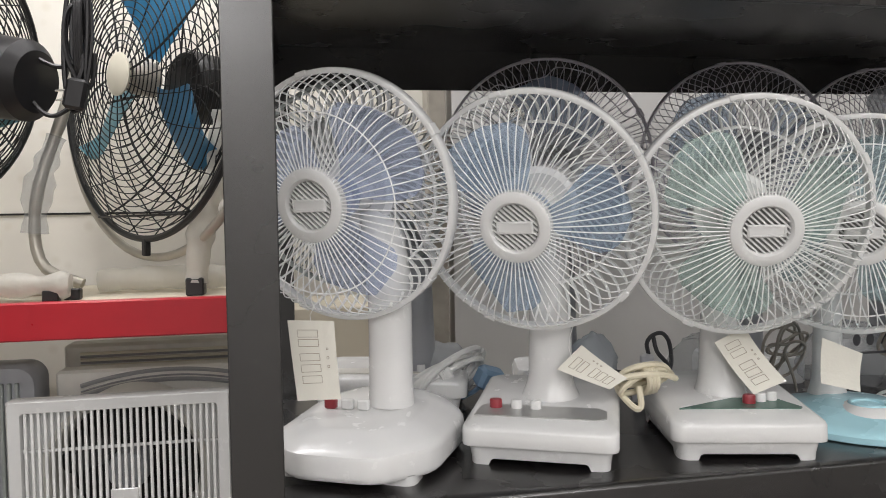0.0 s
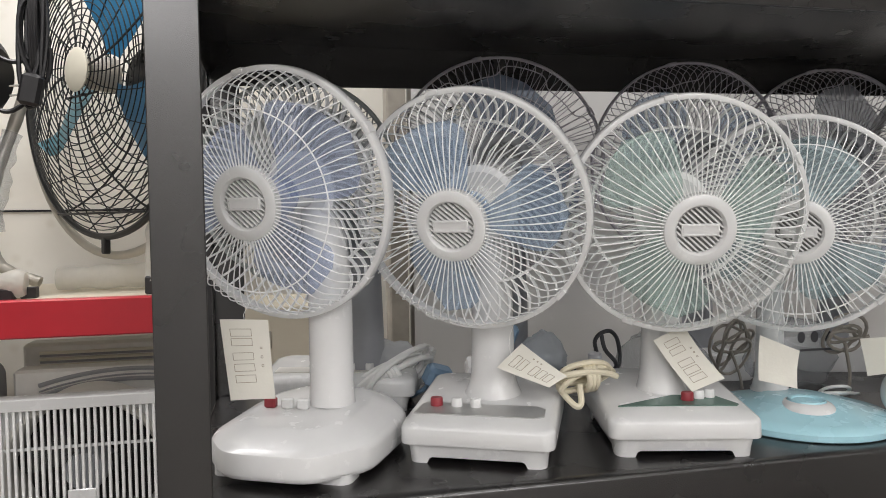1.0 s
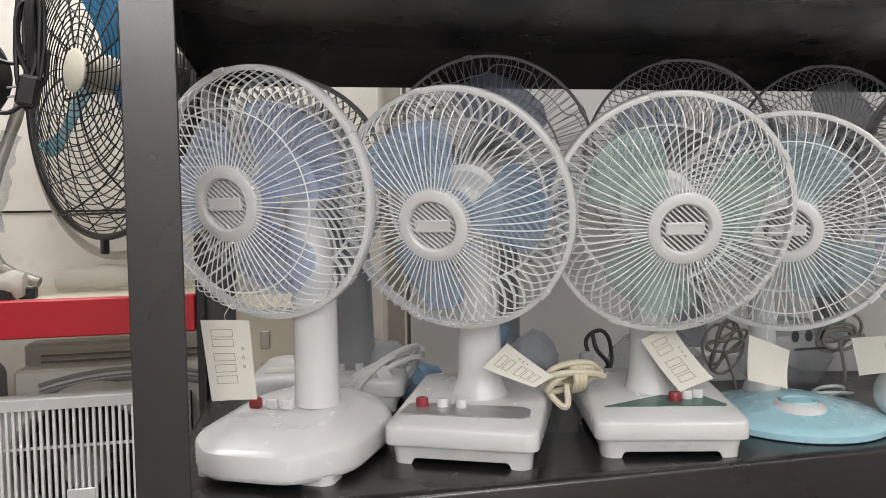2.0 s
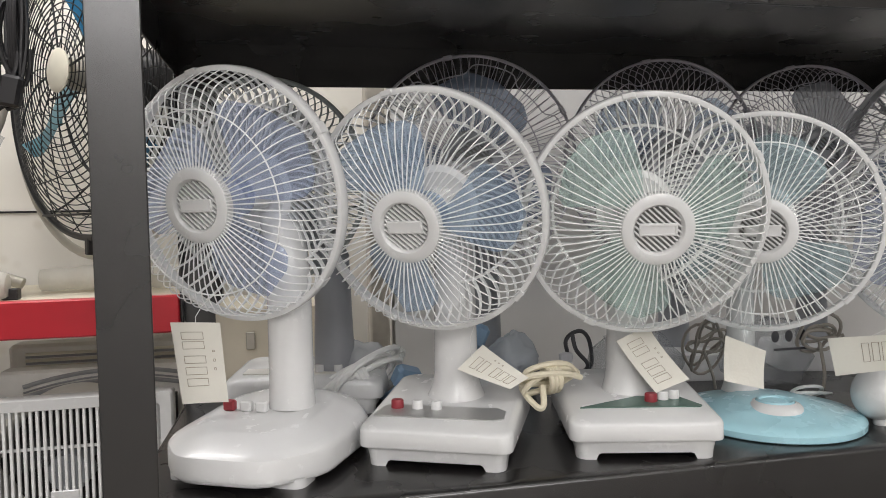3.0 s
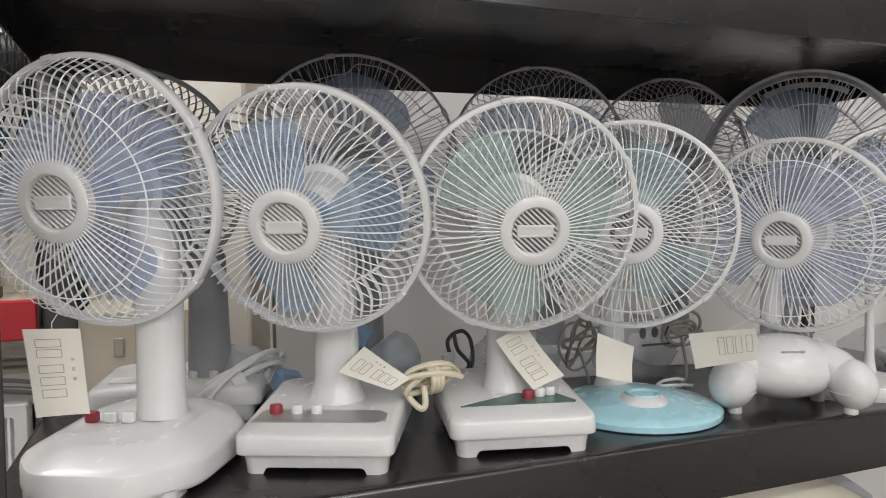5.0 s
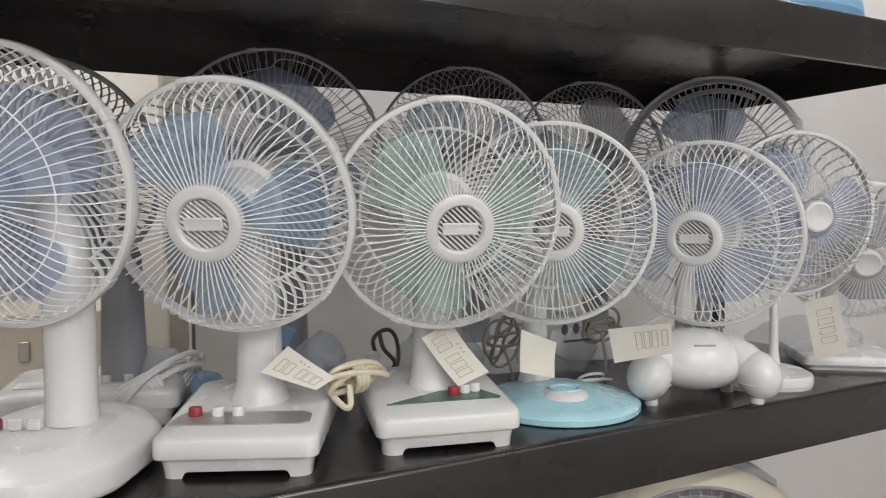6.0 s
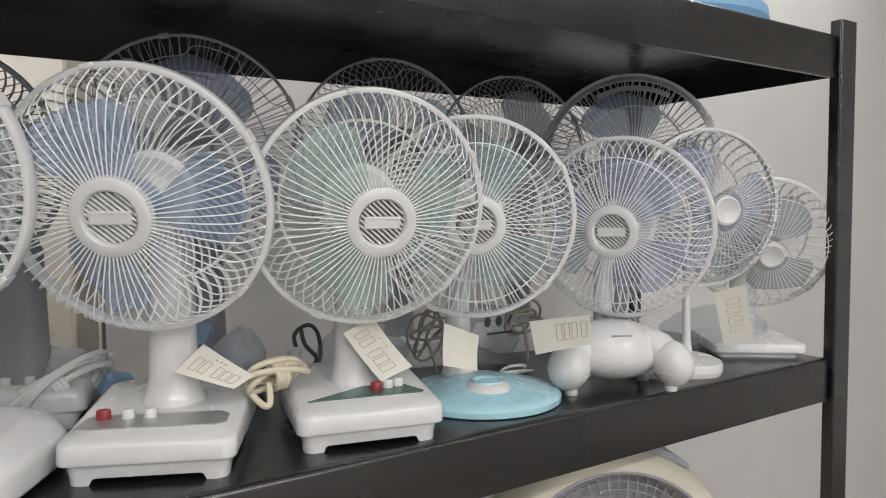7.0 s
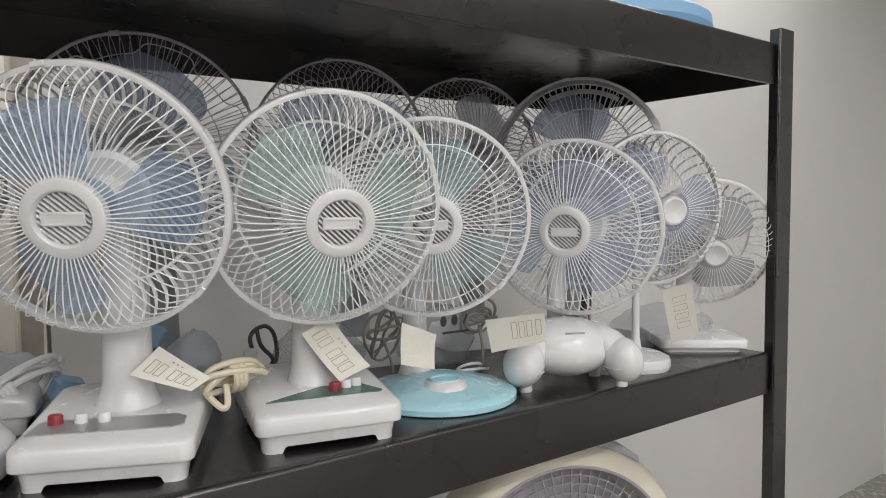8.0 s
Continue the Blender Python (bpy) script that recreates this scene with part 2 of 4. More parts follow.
g = Geo().box(-4.0, -3.9, -4.9, 2.1, -0.25, 2.9)
solid("wall_west", g, WALLW, "white painted shop wall", "wall", "structure", smooth=0)
g = Geo().box(4.9, 5.0, -4.9, 2.1, -0.25, 2.9)
solid("wall_east", g, WALLW, "white painted shop wall", "wall", "structure", smooth=0)
g = Geo().box(-3.9, 4.9, -5.0, -4.9, -0.25, 2.9)
solid("wall_south", g, WALLW, "white painted shop wall", "wall", "structure", smooth=0)
g = Geo().box(0.612, 0.658, 0.925, 1.0, -0.25, 2.9, 0.004)
solid("trim", g, STRIP, "weathered brown wooden edge strip of the partition", "trim", "structure")
# Batten fixtures out of view, added to house the lamps above.
for lx, ly, lw in LAMPS:
    hung = 0.1 if ly < -2 else 0.0
    ob = thing("unseen_ceiling_light", pose(lx, ly, 2.9), "unseen white batten ceiling light, added for the lighting", "ceiling light", "shop ceiling lights")
    part("housing", Geo().box(-0.6, 0.6, -0.07, 0.07, -0.03 - hung, -hung * 0.93, 0.006), WHITE, ob)
    if hung:
        for x in (-0.4, 0.4):
            part("rod", Geo().tube([(x, 0, -hung * 0.93), (x, 0, 0)], 0.005, 8), WHITE, ob)


# ---- the black rack ----
SH_X0, SH_X1, DEPTH, DECK = 0.248, 1.919, 0.53, 0.996


def rack():
    ob = thing("storage_rack", pose(0, 0, 0), "black painted steel storage rack holding desk fans", "rack")
    t = 0.003
    for x, sx in ((SH_X0, 1), (SH_X1, -1)):
        for y, sy in ((-0.010, 1), (DEPTH + 0.004, -1)):
            g = Geo()
            g.box(min(x, x + sx * 0.053), max(x, x + sx * 0.053), min(y, y + sy * t), max(y, y + sy * t), -0.25, 1.662, 0.0012)
            fx = x if sx > 0 else x - 0.053
            g.box(fx, fx + t, min(y + sy * t, y + sy * 0.024), max(y + sy * t, y + sy * 0.024), -0.25, 1.662, 0.0012)
            part("post", g, SHELF, ob)
    for top, low in ((0.30, 0.21), (DECK, 0.911), (1.633, 1.55)):
        xa, xb = SH_X0 + 0.004, SH_X1 - 0.060
        part("deck", Geo().box(xa + 0.002, xb - 0.002, 0.004, DEPTH - 0.004, top - 0.022, top, 0.002), SHELF, ob)
        lip = [(0.0, low), (0.0, top - 0.005), (0.0008, top - 0.0025), (0.0025, top - 0.0008), (0.005, top + 0.0006), (0.016, top + 0.0006), (0.016, top - 0.002), (0.006, top - 0.003), (0.0035, top - 0.006), (0.0035, low)]
        g = Geo().loft([[(x, y, z) for y, z in lip] for x in (xa, xb)]).box(xa, xb, 0.0035, 0.010, low, low + 0.003, 0.001)
        part("front_beam", g, SHELF, ob, smooth=50)
        sag = 0.013 if top > 1.5 else 0.0
        part("rear_beam", Geo().loft([[(x, DEPTH - 0.0035, z), (x, DEPTH, z), (x, DEPTH, top), (x, DEPTH - 0.0035, top)] for x, z in ((xa, low - sag), (xb, low))]), SHELF, ob)
        for x in (xa, xb - 0.0035):
            part("side_beam", Geo().box(x, x + 0.0035, 0.004, DEPTH - 0.004, low, top, 0.0012), SHELF, ob)
    return ob


rack()


# ---- desk fans ----
def grille(R, prof, n, wire, turn=0.0, swirl=0.0):
    """Moulded ribs from the hub to the rim, along a profile of (share of R, z), leaning about the axis by swirl."""
    g = Geo()
    r0, r1 = prof[0][0], prof[-1][0]
    for k in range(n):
        a = 2 * math.pi * (k + turn) / n
        g.tube([(r * R * math.cos(a + swirl * (r - r0) / (r1 - r0)), r * R * math.sin(a + swirl * (r - r0) / (r1 - r0)), z) for r, z in prof], wire, 5)
    return g


def strips(R, prof, n, thick, deep, swirl, turn=0.0):
    """Flat moulded bars standing on edge, along a profile of (share of R, z)."""
    g = Geo()
    r0, r1 = prof[0][0], prof[-1][0]
    for k in range(n):
        a, rings = 2 * math.pi * (k + turn) / n, []
        for r, z in prof:
            b = a + swirl * (r - r0) / (r1 - r0)
            x, y = r * R * math.cos(b), r * R * math.sin(b)
            tx, ty = -math.sin(b) * thick / 2, math.cos(b) * thick / 2
            rings.append([(x - tx, y - ty, z - deep / 2), (x + tx, y + ty, z - deep / 2), (x + tx * 0.7, y + ty * 0.7, z + deep / 2), (x - tx * 0.7, y - ty * 0.7, z + deep / 2)])
        g.loft(rings)
    return g


def wavy_ring(r, z, wire, lobes=6, swing=0.055):
    """A ring that steps in and out as it goes round."""
    pts = []
    for k in range(180):
        a = 2 * math.pi * k / 180
        q = r * (1 + swing * math.tanh(4 * math.sin(lobes * a)))
        pts.append((q * math.cos(a), q * math.sin(a), z))
    return Geo().tube(pts, wire, 5, True)


def ring_wire(r, z, wire, segs=72):
    return Geo().tube([(r * math.cos(2 * math.pi * k / segs), r * math.sin(2 * math.pi * k / segs), z) for k in range(segs)], wire, 5, True)


def blade(R, r0, width, twist, z0):
    rows = []
    for i in range(13):
        u = i / 12
        r = r0 + (R - r0) * u
        half = width / 2 * (0.55 + 0.5 * math.sin(math.pi * min(0.15 + 0.5 * u, 1))) * math.sqrt(max(0.0, 1 - max(0, (u - 0.72) / 0.29) ** 2.2))
        mid = 0.25 * u
        rows.append([(r * math.cos(mid + half * w), r * math.sin(mid + half * w), z0 + twist * w * (0.7 + 0.3 * u) * r / R) for w in (-1, -0.75, -0.5, -0.25, 0, 0.25, 0.5, 0.75, 1)])
    return Geo().sheet(rows, 0.0018)


FRONT = [(0.26, 0.060), (0.45, 0.0595), (0.62, 0.057), (0.76, 0.052), (0.84, 0.0455), (0.875, 0.040), (0.90, 0.033), (0.955, 0.012), (0.98, 0.002)]
REAR = [(0.3, -0.052), (0.5, -0.051), (0.68, -0.047), (0.82, -0.040), (0.92, -0.028), (0.975, -0.012), (0.985, 0.0)]
REAR_OUT = [(0.70, -0.049), (0.80, -0.046), (0.87, -0.039), (0.925, -0.026), (0.97, -0.008)]
REAR_IN = [(0.30, -0.055), (0.46, -0.054), (0.60, -0.052), (0.73, -0.049)]


def head(ob, m, R, tint, front=64, rings=(), cap="louvre", wire_mat=None, rim_mat=None, rear=60, hub_mat=None, wire=0.00082, blades=3, rear_mat=None, spin=0.0, spread=0.55, wired=False):
    """Front and rear grille, rim, hub cap, blades and motor; the axis is local z, which faces the viewer."""
    wire_mat, rim_mat, hub_mat = wire_mat or WIRE, rim_mat or WHITE, hub_mat or WHITE
    s = R / 0.15
    pf = [(r, z * s) for r, z in FRONT]
    pr = [(r, z * s) for r, z in REAR]
    fg = part("front_grille", grille(R, pf, front, wire), wire_mat, ob, m=m)
    for rr, zz in rings:
        part("grille_ring", ring_wire(rr * R, zz * s - 0.001, wire * 1.15), wire_mat, fg)
    if wired:
        rg = part("rear_grille", grille(R, pr, rear, wire, 0.5, -0.07), rear_mat or wire_mat, ob, m=m)
        part("grille_ring", ring_wire(0.72 * R, -0.047 * s, wire * 1.3), rear_mat or wire_mat, rg)
        part("grille_ring", wavy_ring(0.83 * R, 0.046 * s, wire * 1.3), wire_mat, fg)
    else:
        po, pi_ = [(r, z * s) for r, z in REAR_OUT], [(r, z * s) for r, z in REAR_IN]
        rg = part("rear_grille", strips(R, po, rear, 0.0022, 0.0065, 0.05), rear_mat or wire_mat, ob, m=m)
        part("inner_grille", strips(R, pi_, rear - 8, 0.0022, 0.004, -0.42), rear_mat or wire_mat, rg)
        ring = Geo()
        for q, zq, half in ((0.715, -0.0495, 0.0015),):
            ring.lathe([(q * R - half, zq * s - 0.0022), (q * R + half, zq * s - 0.0022), (q * R + half, zq * s + 0.0022), (q * R - half, zq * s + 0.0022)], 72, ring=True)
        part("grille_ring", ring, rear_mat or wire_mat, rg)
        part("motor_plate", Geo().lathe([(0.018, -0.050 * s), (0.29 * R, -0.050 * s), (0.33 * R, -0.053 * s), (0.33 * R, -0.058 * s), (0.018, -0.058 * s)], 48, ring=True), rear_mat or wire_mat, rg)
        boss = [(0.16 * R, -0.050 * s), (0.15 * R, -0.035 * s), (0.12 * R, -0.022 * s), (0, -0.020 * s)]
        part("shaft_boss", Geo().lathe(boss, 32), hub_mat, rg)
    if wired:
        rim = [(R - 0.0018, -0.005), (R + 0.001, -0.006), (R + 0.0025, -0.004), (R + 0.0025, 0.003), (R + 0.001, 0.005), (R - 0.0018, 0.004)]
    else:
        rim = [(R - 0.003, -0.0105), (R + 0.0015, -0.011), (R + 0.003, -0.009), (R + 0.003, 0.002), (R + 0.0022, 0.0042), (R + 0.0002, 0.0052), (R - 0.004, 0.0042), (R - 0.0045, 0.0026), (R - 0.003, 0.0012)]
    rm = part("rim", Geo().lathe(rim, 96, ring=True), rim_mat, ob, m=m)
    clip = Geo().box(-0.008, 0.008, R - 0.0025, R + 0.0038, -0.0115, 0.0062, 0.001).mesh("rim_clip", rim_mat)
    for k in range(5):
        cl = new("rim_clip", clip)
        cl.parent, cl.matrix_basis = rm, Matrix.Rotation(2 * math.pi * (k + 0.15) / 5, 4, "Z")
    # hub cap
    z0 = 0.052 * s
    if cap == "louvre":
        h = 0.29 * R
        hub = part("hub_cap", Geo().lathe([(h * 0.9, z0 - 0.002), (h, z0), (h * 1.0, z0 + 0.006), (h * 0.97, z0 + 0.010), (h * 0.86, z0 + 0.0125), (h * 0.70, z0 + 0.012), (h * 0.64, z0 + 0.009), (h * 0.63, z0 + 0.003)], 48), hub_mat, ob, m=m)
        # Recess floor in dark grey carries the shade behind the slats in its colour.
        part("recess", Geo().lathe([(0, z0 + 0.0035), (h * 0.64, z0 + 0.0035), (h * 0.64, z0 + 0.002), (0, z0 + 0.002)], 40), GAPSHADE, hub)
        ri, g = h * 0.635, Geo()
        for k in range(-5, 6):
            o = k * ri / 5.6
            half = math.sqrt(max(ri * ri - o * o, 0)) - 0.0004
            if half > 0.003:
                g.box(-half, half, o - 0.0011, o + 0.0011, z0 + 0.004, z0 + 0.0085, 0.0004, Matrix.Rotation(radians(-42), 4, "Z"))
        part("slats", g, hub_mat, hub)
        g = Geo().box(-ri * 0.8, ri * 0.8, -ri * 0.27, ri * 0.27, z0 + 0.006, z0 + 0.0105, 0.0007)
        plate = part("badge_plate", g, hub_mat, hub)
        g = Geo()
        for y0, y1 in ((-0.22, -0.17), (0.17, 0.22)):
            g.box(-ri * 0.74, ri * 0.74, ri * y0, ri * y1, z0 + 0.0105, z0 + 0.0112)
        for x0, x1 in ((-0.74, -0.69), (0.69, 0.74)):
            g.box(ri * x0, ri * x1, -ri * 0.17, ri * 0.17, z0 + 0.0105, z0 + 0.0112)
        part("badge_edge", g, hub_mat, plate)
    else:
        h = 0.19 * R
        hub = part("hub_cap", Geo().lathe([(h * 0.95, z0 - 0.002), (h, z0), (h, z0 + 0.013), (h * 0.93, z0 + 0.019), (h * 0.8, z0 + 0.0205), (h * 0.66, z0 + 0.0185), (0, z0 + 0.0165)], 40), hub_mat, ob, m=m)
    # blades
    pp = part("propeller_hub", Geo().lathe([(0, 0.028 * s), (0.018, 0.028 * s), (0.024, 0.022 * s), (0.026, -0.012 * s), (0, -0.012 * s)], 32), tint, ob, m=m)
    for k in range(blades):
        part("blade", blade(R * 0.82, 0.024, 2 * math.pi / blades * spread, 0.02 * s, 0.006), tint, pp, m=Matrix.Rotation(2 * math.pi * (k + spin) / blades, 4, "Z"))
    mo = part("motor_housing", Geo().lathe([(0, -0.135 * s), (0.02, -0.134 * s), (0.036, -0.126 * s), (0.044, -0.110 * s), (0.047, -0.085 * s), (0.047, -0.058 * s), (0.042, -0.05 * s), (0, -0.049 * s)], 40), hub_mat, ob, m=m)
    return mo


def desk_fan(base_x, base_y, base_yaw, centre, yaw, pitch, R, label, **look_of):
    ob = thing("desk_fan", pose(base_x, base_y, DECK, 0, 0, base_yaw), label, "desk fan", "desk fans on the rack")
    m = ob.matrix_basis.inverted() @ pose(*centre, 90 - pitch, 0, yaw)
    head(ob, m, R, **look_of)
    return ob, m


def column(ob, m, x, y, z0, rb, rt, material, back=0.09, flare=1.0):
    """A tapering neck from the base to the motor."""
    top = m @ Vector((0, 0, -back))
    rings = []
    for u in (0, 0.025, 0.05, 0.08, 0.11, 0.14, 0.3, 0.6, 0.8, 0.9, 1):
        r = rt + (rb - rt) * (1 - u) ** 1.4 + (rb * (flare - 1)) * max(0, 1 - u / 0.14) ** 2
        w = max(0.0, (u - 0.7) / 0.3)
        cx, cy, z = x + (top.x - x) * w, y + (top.y - y) * w, z0 + (top.z - z0) * u
        rings.append([(cx + r * math.cos(2 * math.pi * k / 28), cy + 0.9 * r * math.sin(2 * math.pi * k / 28), z) for k in range(28)])
    return part("column", Geo().loft(rings), material, ob)


def box_base(ob, w, d, tilt, panel, panel_mat, knobs, material=None):
    """A two-part moulded base on four corner feet, with a sloping control panel and three push knobs."""
    material = material or WHITE
    sk = Geo()

    def skirt_ring(k, z, feet=False):
        pts, ring = rrect(w * k, d * k, 0.013, 0, 6), []
        for a, c in zip(pts, pts[1:] + pts[:1]):
            n = max(1, int(math.hypot(c[0] - a[0], c[1] - a[1]) / 0.008))
            n = 44 if n > 4 else 1
            for q in range(n):
                x, y = a[0] + (c[0] - a[0]) * q / n, a[1] + (c[1] - a[1]) * q / n
                e = abs(x) / (w / 2) if abs(y) > d * 0.46 and abs(x) < w * 0.42 else (abs(y) / (d / 2) if abs(y) < d * 0.42 else 1)
                ring.append((x, y, z if not feet else z + 0.0080 * min(1, max(0, (0.70 - e) / 0.035))))
        return ring

    sk.loft([skirt_ring(0.90, 0.011), skirt_ring(0.968, 0, True), skirt_ring(0.975, 0.0095), skirt_ring(1.0, 0.023), skirt_ring(1.0, 0.0265)])
    part("skirt", sk, material, ob)
    W, D = w * 1.09, d * 1.08
    h = 0.062
    lv = [(0.99, 0.0255, 0.014, 0), (1.0, 0.0275, 0.016, 0), (1.0, 0.047, 0.018, 0.25), (0.985, 0.055, 0.019, 0.7), (0.955, 0.0595, 0.02, 1), (0.90, h, 0.02, 1), (0.4, h + 0.001, 0.012, 1)]
    part("base", Geo().loft([rrect(W * s, D * (1 - (1 - s) * 0.9), r, z, 7, tilt * k) for s, z, r, k in lv]), material, ob)

    def on_top(x, y, lift=0.0):
        return (x, y, h + 0.0008 + tilt * y + lift)

    outline = [(x * W, y * D) for x, y in panel]
    pn = part("control_panel", Geo().loft([[on_top(x, y, -0.002) for x, y in outline], [on_top(x, y, 0.0012) for x, y in outline]]), panel_mat, ob, smooth=20)
    for k, (x, y, r) in enumerate(knobs):
        z = h + tilt * y * D
        kn = Geo().lathe([(r * 0.98, 0), (r, 0.001), (r * 0.96, 0.011), (r * 0.85, 0.0125), (0, 0.0125)], 20, Matrix.Translation((x * W, y * D, z)) @ Matrix.Diagonal((1, 0.8, 1, 1)))
        part("knob", kn, RED if k == 0 else WHITE, ob, "red push knob" if k == 0 else "")
    return pn


FAN_A = ((0.367, 0.150, 1.332), -34, -10, 0.156)
FAN_B = ((0.601, 0.101, 1.307), -34, -15, 0.152)
FAN_C = ((0.872, 0.057, 1.297), -13, -14, 0.152)
FAN_D = ((1.069, 0.105, 1.284), -33, -8, 0.150)
FAN_E = ((1.352, 0.080, 1.265), -60, -5, 0.150)
FAN_F = ((1.598, 0.095, 1.297), -22, -4, 0.147)
FAN_G = ((1.808, 0.112, 1.222), -42, -18, 0.139)

# fan with the round-nosed base
ob, m = desk_fan(0.408, 0.178, -26, *FAN_A, "white desk fan with pale blue blades and a round-nosed base", tint=B_BLUE, front=72, rings=((0.70, 0.055),), spin=0.25, spread=0.68)


def rounded_polygon(pts, r, n=4):
    """The corners of a polygon, each cut to a small arc."""
    out, k = [], len(pts)
    for i in range(k):
        p, a, c = (Vector((*pts[q % k], 0)) for q in (i, i - 1, i + 1))
        u, w = (a - p).normalized() * r, (c - p).normalized() * r
        for q in range(n):
            t = q / (n - 1)
            out.append(tuple(((1 - t) ** 2 * (p + u) + 2 * t * (1 - t) * p + t * t * (p + w)).xy))
    return out


nose = rounded_polygon([(-0.056, -0.133), (0.056, -0.133), (0.108, -0.075), (0.112, 0.062), (0.066, 0.131), (-0.066, 0.131), (-0.112, 0.062), (-0.108, -0.075)], 0.024, 4)
lv = [(0.965, 0.008, 0), (0.975, 0.010, 0), (0.975, 0.0125, 0), (1.0, 0.0135, 0), (1.0, 0.034, 0.0), (0.988, 0.040, 0.1), (0.955, 0.0455, 0.25), (0.90, 0.050, 0.35), (0.66, 0.0625, 0.45), (0.60, 0.0635, 0.45), (0.30, 0.065, 0.45)]
part("base", Geo().loft([[(x * q, y * q, z + 0.10 * k * y) for x, y in nose] for q, z, k in lv]), WHITE, ob, smooth=28)
for cx in (-1, 1):
    for cy in (-1, 1):
        part("foot", Geo().loft([rrect(0.045, 0.045, 0.012, z, 4, dx=cx * 0.066, dy=cy * 0.08) for z in (0, 0.0115)]), WHITE, ob)
column(ob, m, 0.022, 0.012, 0.064, 0.0295, 0.0285, WHITE, flare=1.05)
for k, x in enumerate((-0.052, -0.028, -0.006)):
    part("knob", Geo().box(x - 0.008, x + 0.008, -0.022, -0.012, 0.062, 0.076, 0.002), RED if k == 0 else WHITE, ob, "red push knob" if k == 0 else "")

KNOBS = [(-0.32, -0.20, 0.0085), (-0.18, -0.20, 0.0075), (-0.05, -0.20, 0.0075)]
ob, m = desk_fan(0.6415, 0.163, -24.6, *FAN_B, "white desk fan with sky blue blades, square base and silver panel", tint=B_SKY, front=72, spin=0.93)
tape = Geo().sheet([[(0.022 * (i / 6 - 0.5), 0.122 + 0.016 * (j / 6 - 0.5), -0.036 + 0.005 * noise.noise(Vector((i * 1.3, j * 1.7, 2)))) for j in range(7)] for i in range(7)], 0.0006)
part("foil_tape", tape, FOIL, ob, "crumpled silver foil tape", m=m @ Matrix.Rotation(radians(8), 4, "Z"), smooth=0)
box_base(ob, 0.177, 0.20, 0.10, [(-0.44, -0.34), (0.36, -0.34), (0.42, -0.31), (0.42, -0.20), (0.36, -0.155), (-0.38, -0.155), (-0.42, -0.18)], SILVER, KNOBS)
column(ob, m, 0.004, 0.02, 0.060, 0.031, 0.0265, WHITE, flare=1.35)

ob, m = desk_fan(0.886, 0.135, -13.5, *FAN_C, "white desk fan with pale green blades, square base and green panel", tint=B_GREEN, front=74, spin=0.03)
box_base(ob, 0.176, 0.20, 0.10, [(-0.40, -0.30), (0.40, -0.30), (0.42, -0.28), (0.30, -0.12), (0.02, -0.12)], GREENPANEL, [(0.10, -0.205, 0.0085), (0.19, -0.175, 0.0075), (0.27, -0.155, 0.0075)])
column(ob, m, 0.0, 0.01, 0.060, 0.030, 0.022, WHITE, flare=1.2)

# fan on the pale blue disc
ob, m = desk_fan(1.118, 0.155, -30, *FAN_D, "white desk fan with aqua blades on a pale blue disc", tint=B_AQUA, front=72, rings=((0.76, 0.052),), spin=0.5)
part("base", Geo().lathe([(0.124, 0), (0.127, 0.002), (0.127, 0.010), (0.123, 0.014), (0.105, 0.018), (0.07, 0.026), (0.045, 0.034), (0, 0.036)], 64), PALEBLUE, ob, "pale blue plastic disc")
part("dial", Geo().lathe([(0.026, 0.02), (0.026, 0.0355), (0.0245, 0.038), (0.021, 0.037), (0.018, 0.030), (0, 0.029)], 40, pose(0.005, -0.035, 0)), PALEBLUE, ob)
part("collar", Geo().lathe([(0.046, 0.018), (0.040, 0.026), (0.033, 0.033), (0.0265, 0.0358), (0.0265, 0.018)], 40, pose(0.005, -0.035, 0), ring=True), WHITE, ob, "white raised collar")
column(ob, m, -0.034, 0.044, 0.03, 0.022, 0.018, WHITE, flare=1.3)

# fan with the rounded body on legs
ob, m = desk_fan(1.345, 0.090, -26, *FAN_E, "white desk fan with lilac blades and a rounded legged body", tint=B_LILAC, front=72, rings=((0.79, 0.0495),), spin=0.45, spread=0.7)


def egg(rx, ry, rz, m, flat=1.0):
    n = 22
    prof = [(math.sin(math.pi * k / n), -math.cos(math.pi * k / n)) for k in range(n + 1)]
    return Geo().lathe([(r, z * (flat if z < 0 else 1)) for r, z in prof], 36, m @ Matrix.Diagonal((rx, ry, rz, 1)))


part("body", egg(0.084, 0.061, 0.045, pose(0, 0.0, 0.058)), WHITE, ob)
part("shoulder", Geo().lathe([(0.072, 0.062), (0.069, 0.078), (0.061, 0.092), (0.050, 0.103), (0.036, 0.110), (0.020, 0.114), (0, 0.115)], 36, Matrix.Diagonal((1.1, 0.85, 1, 1))), WHITE, ob)
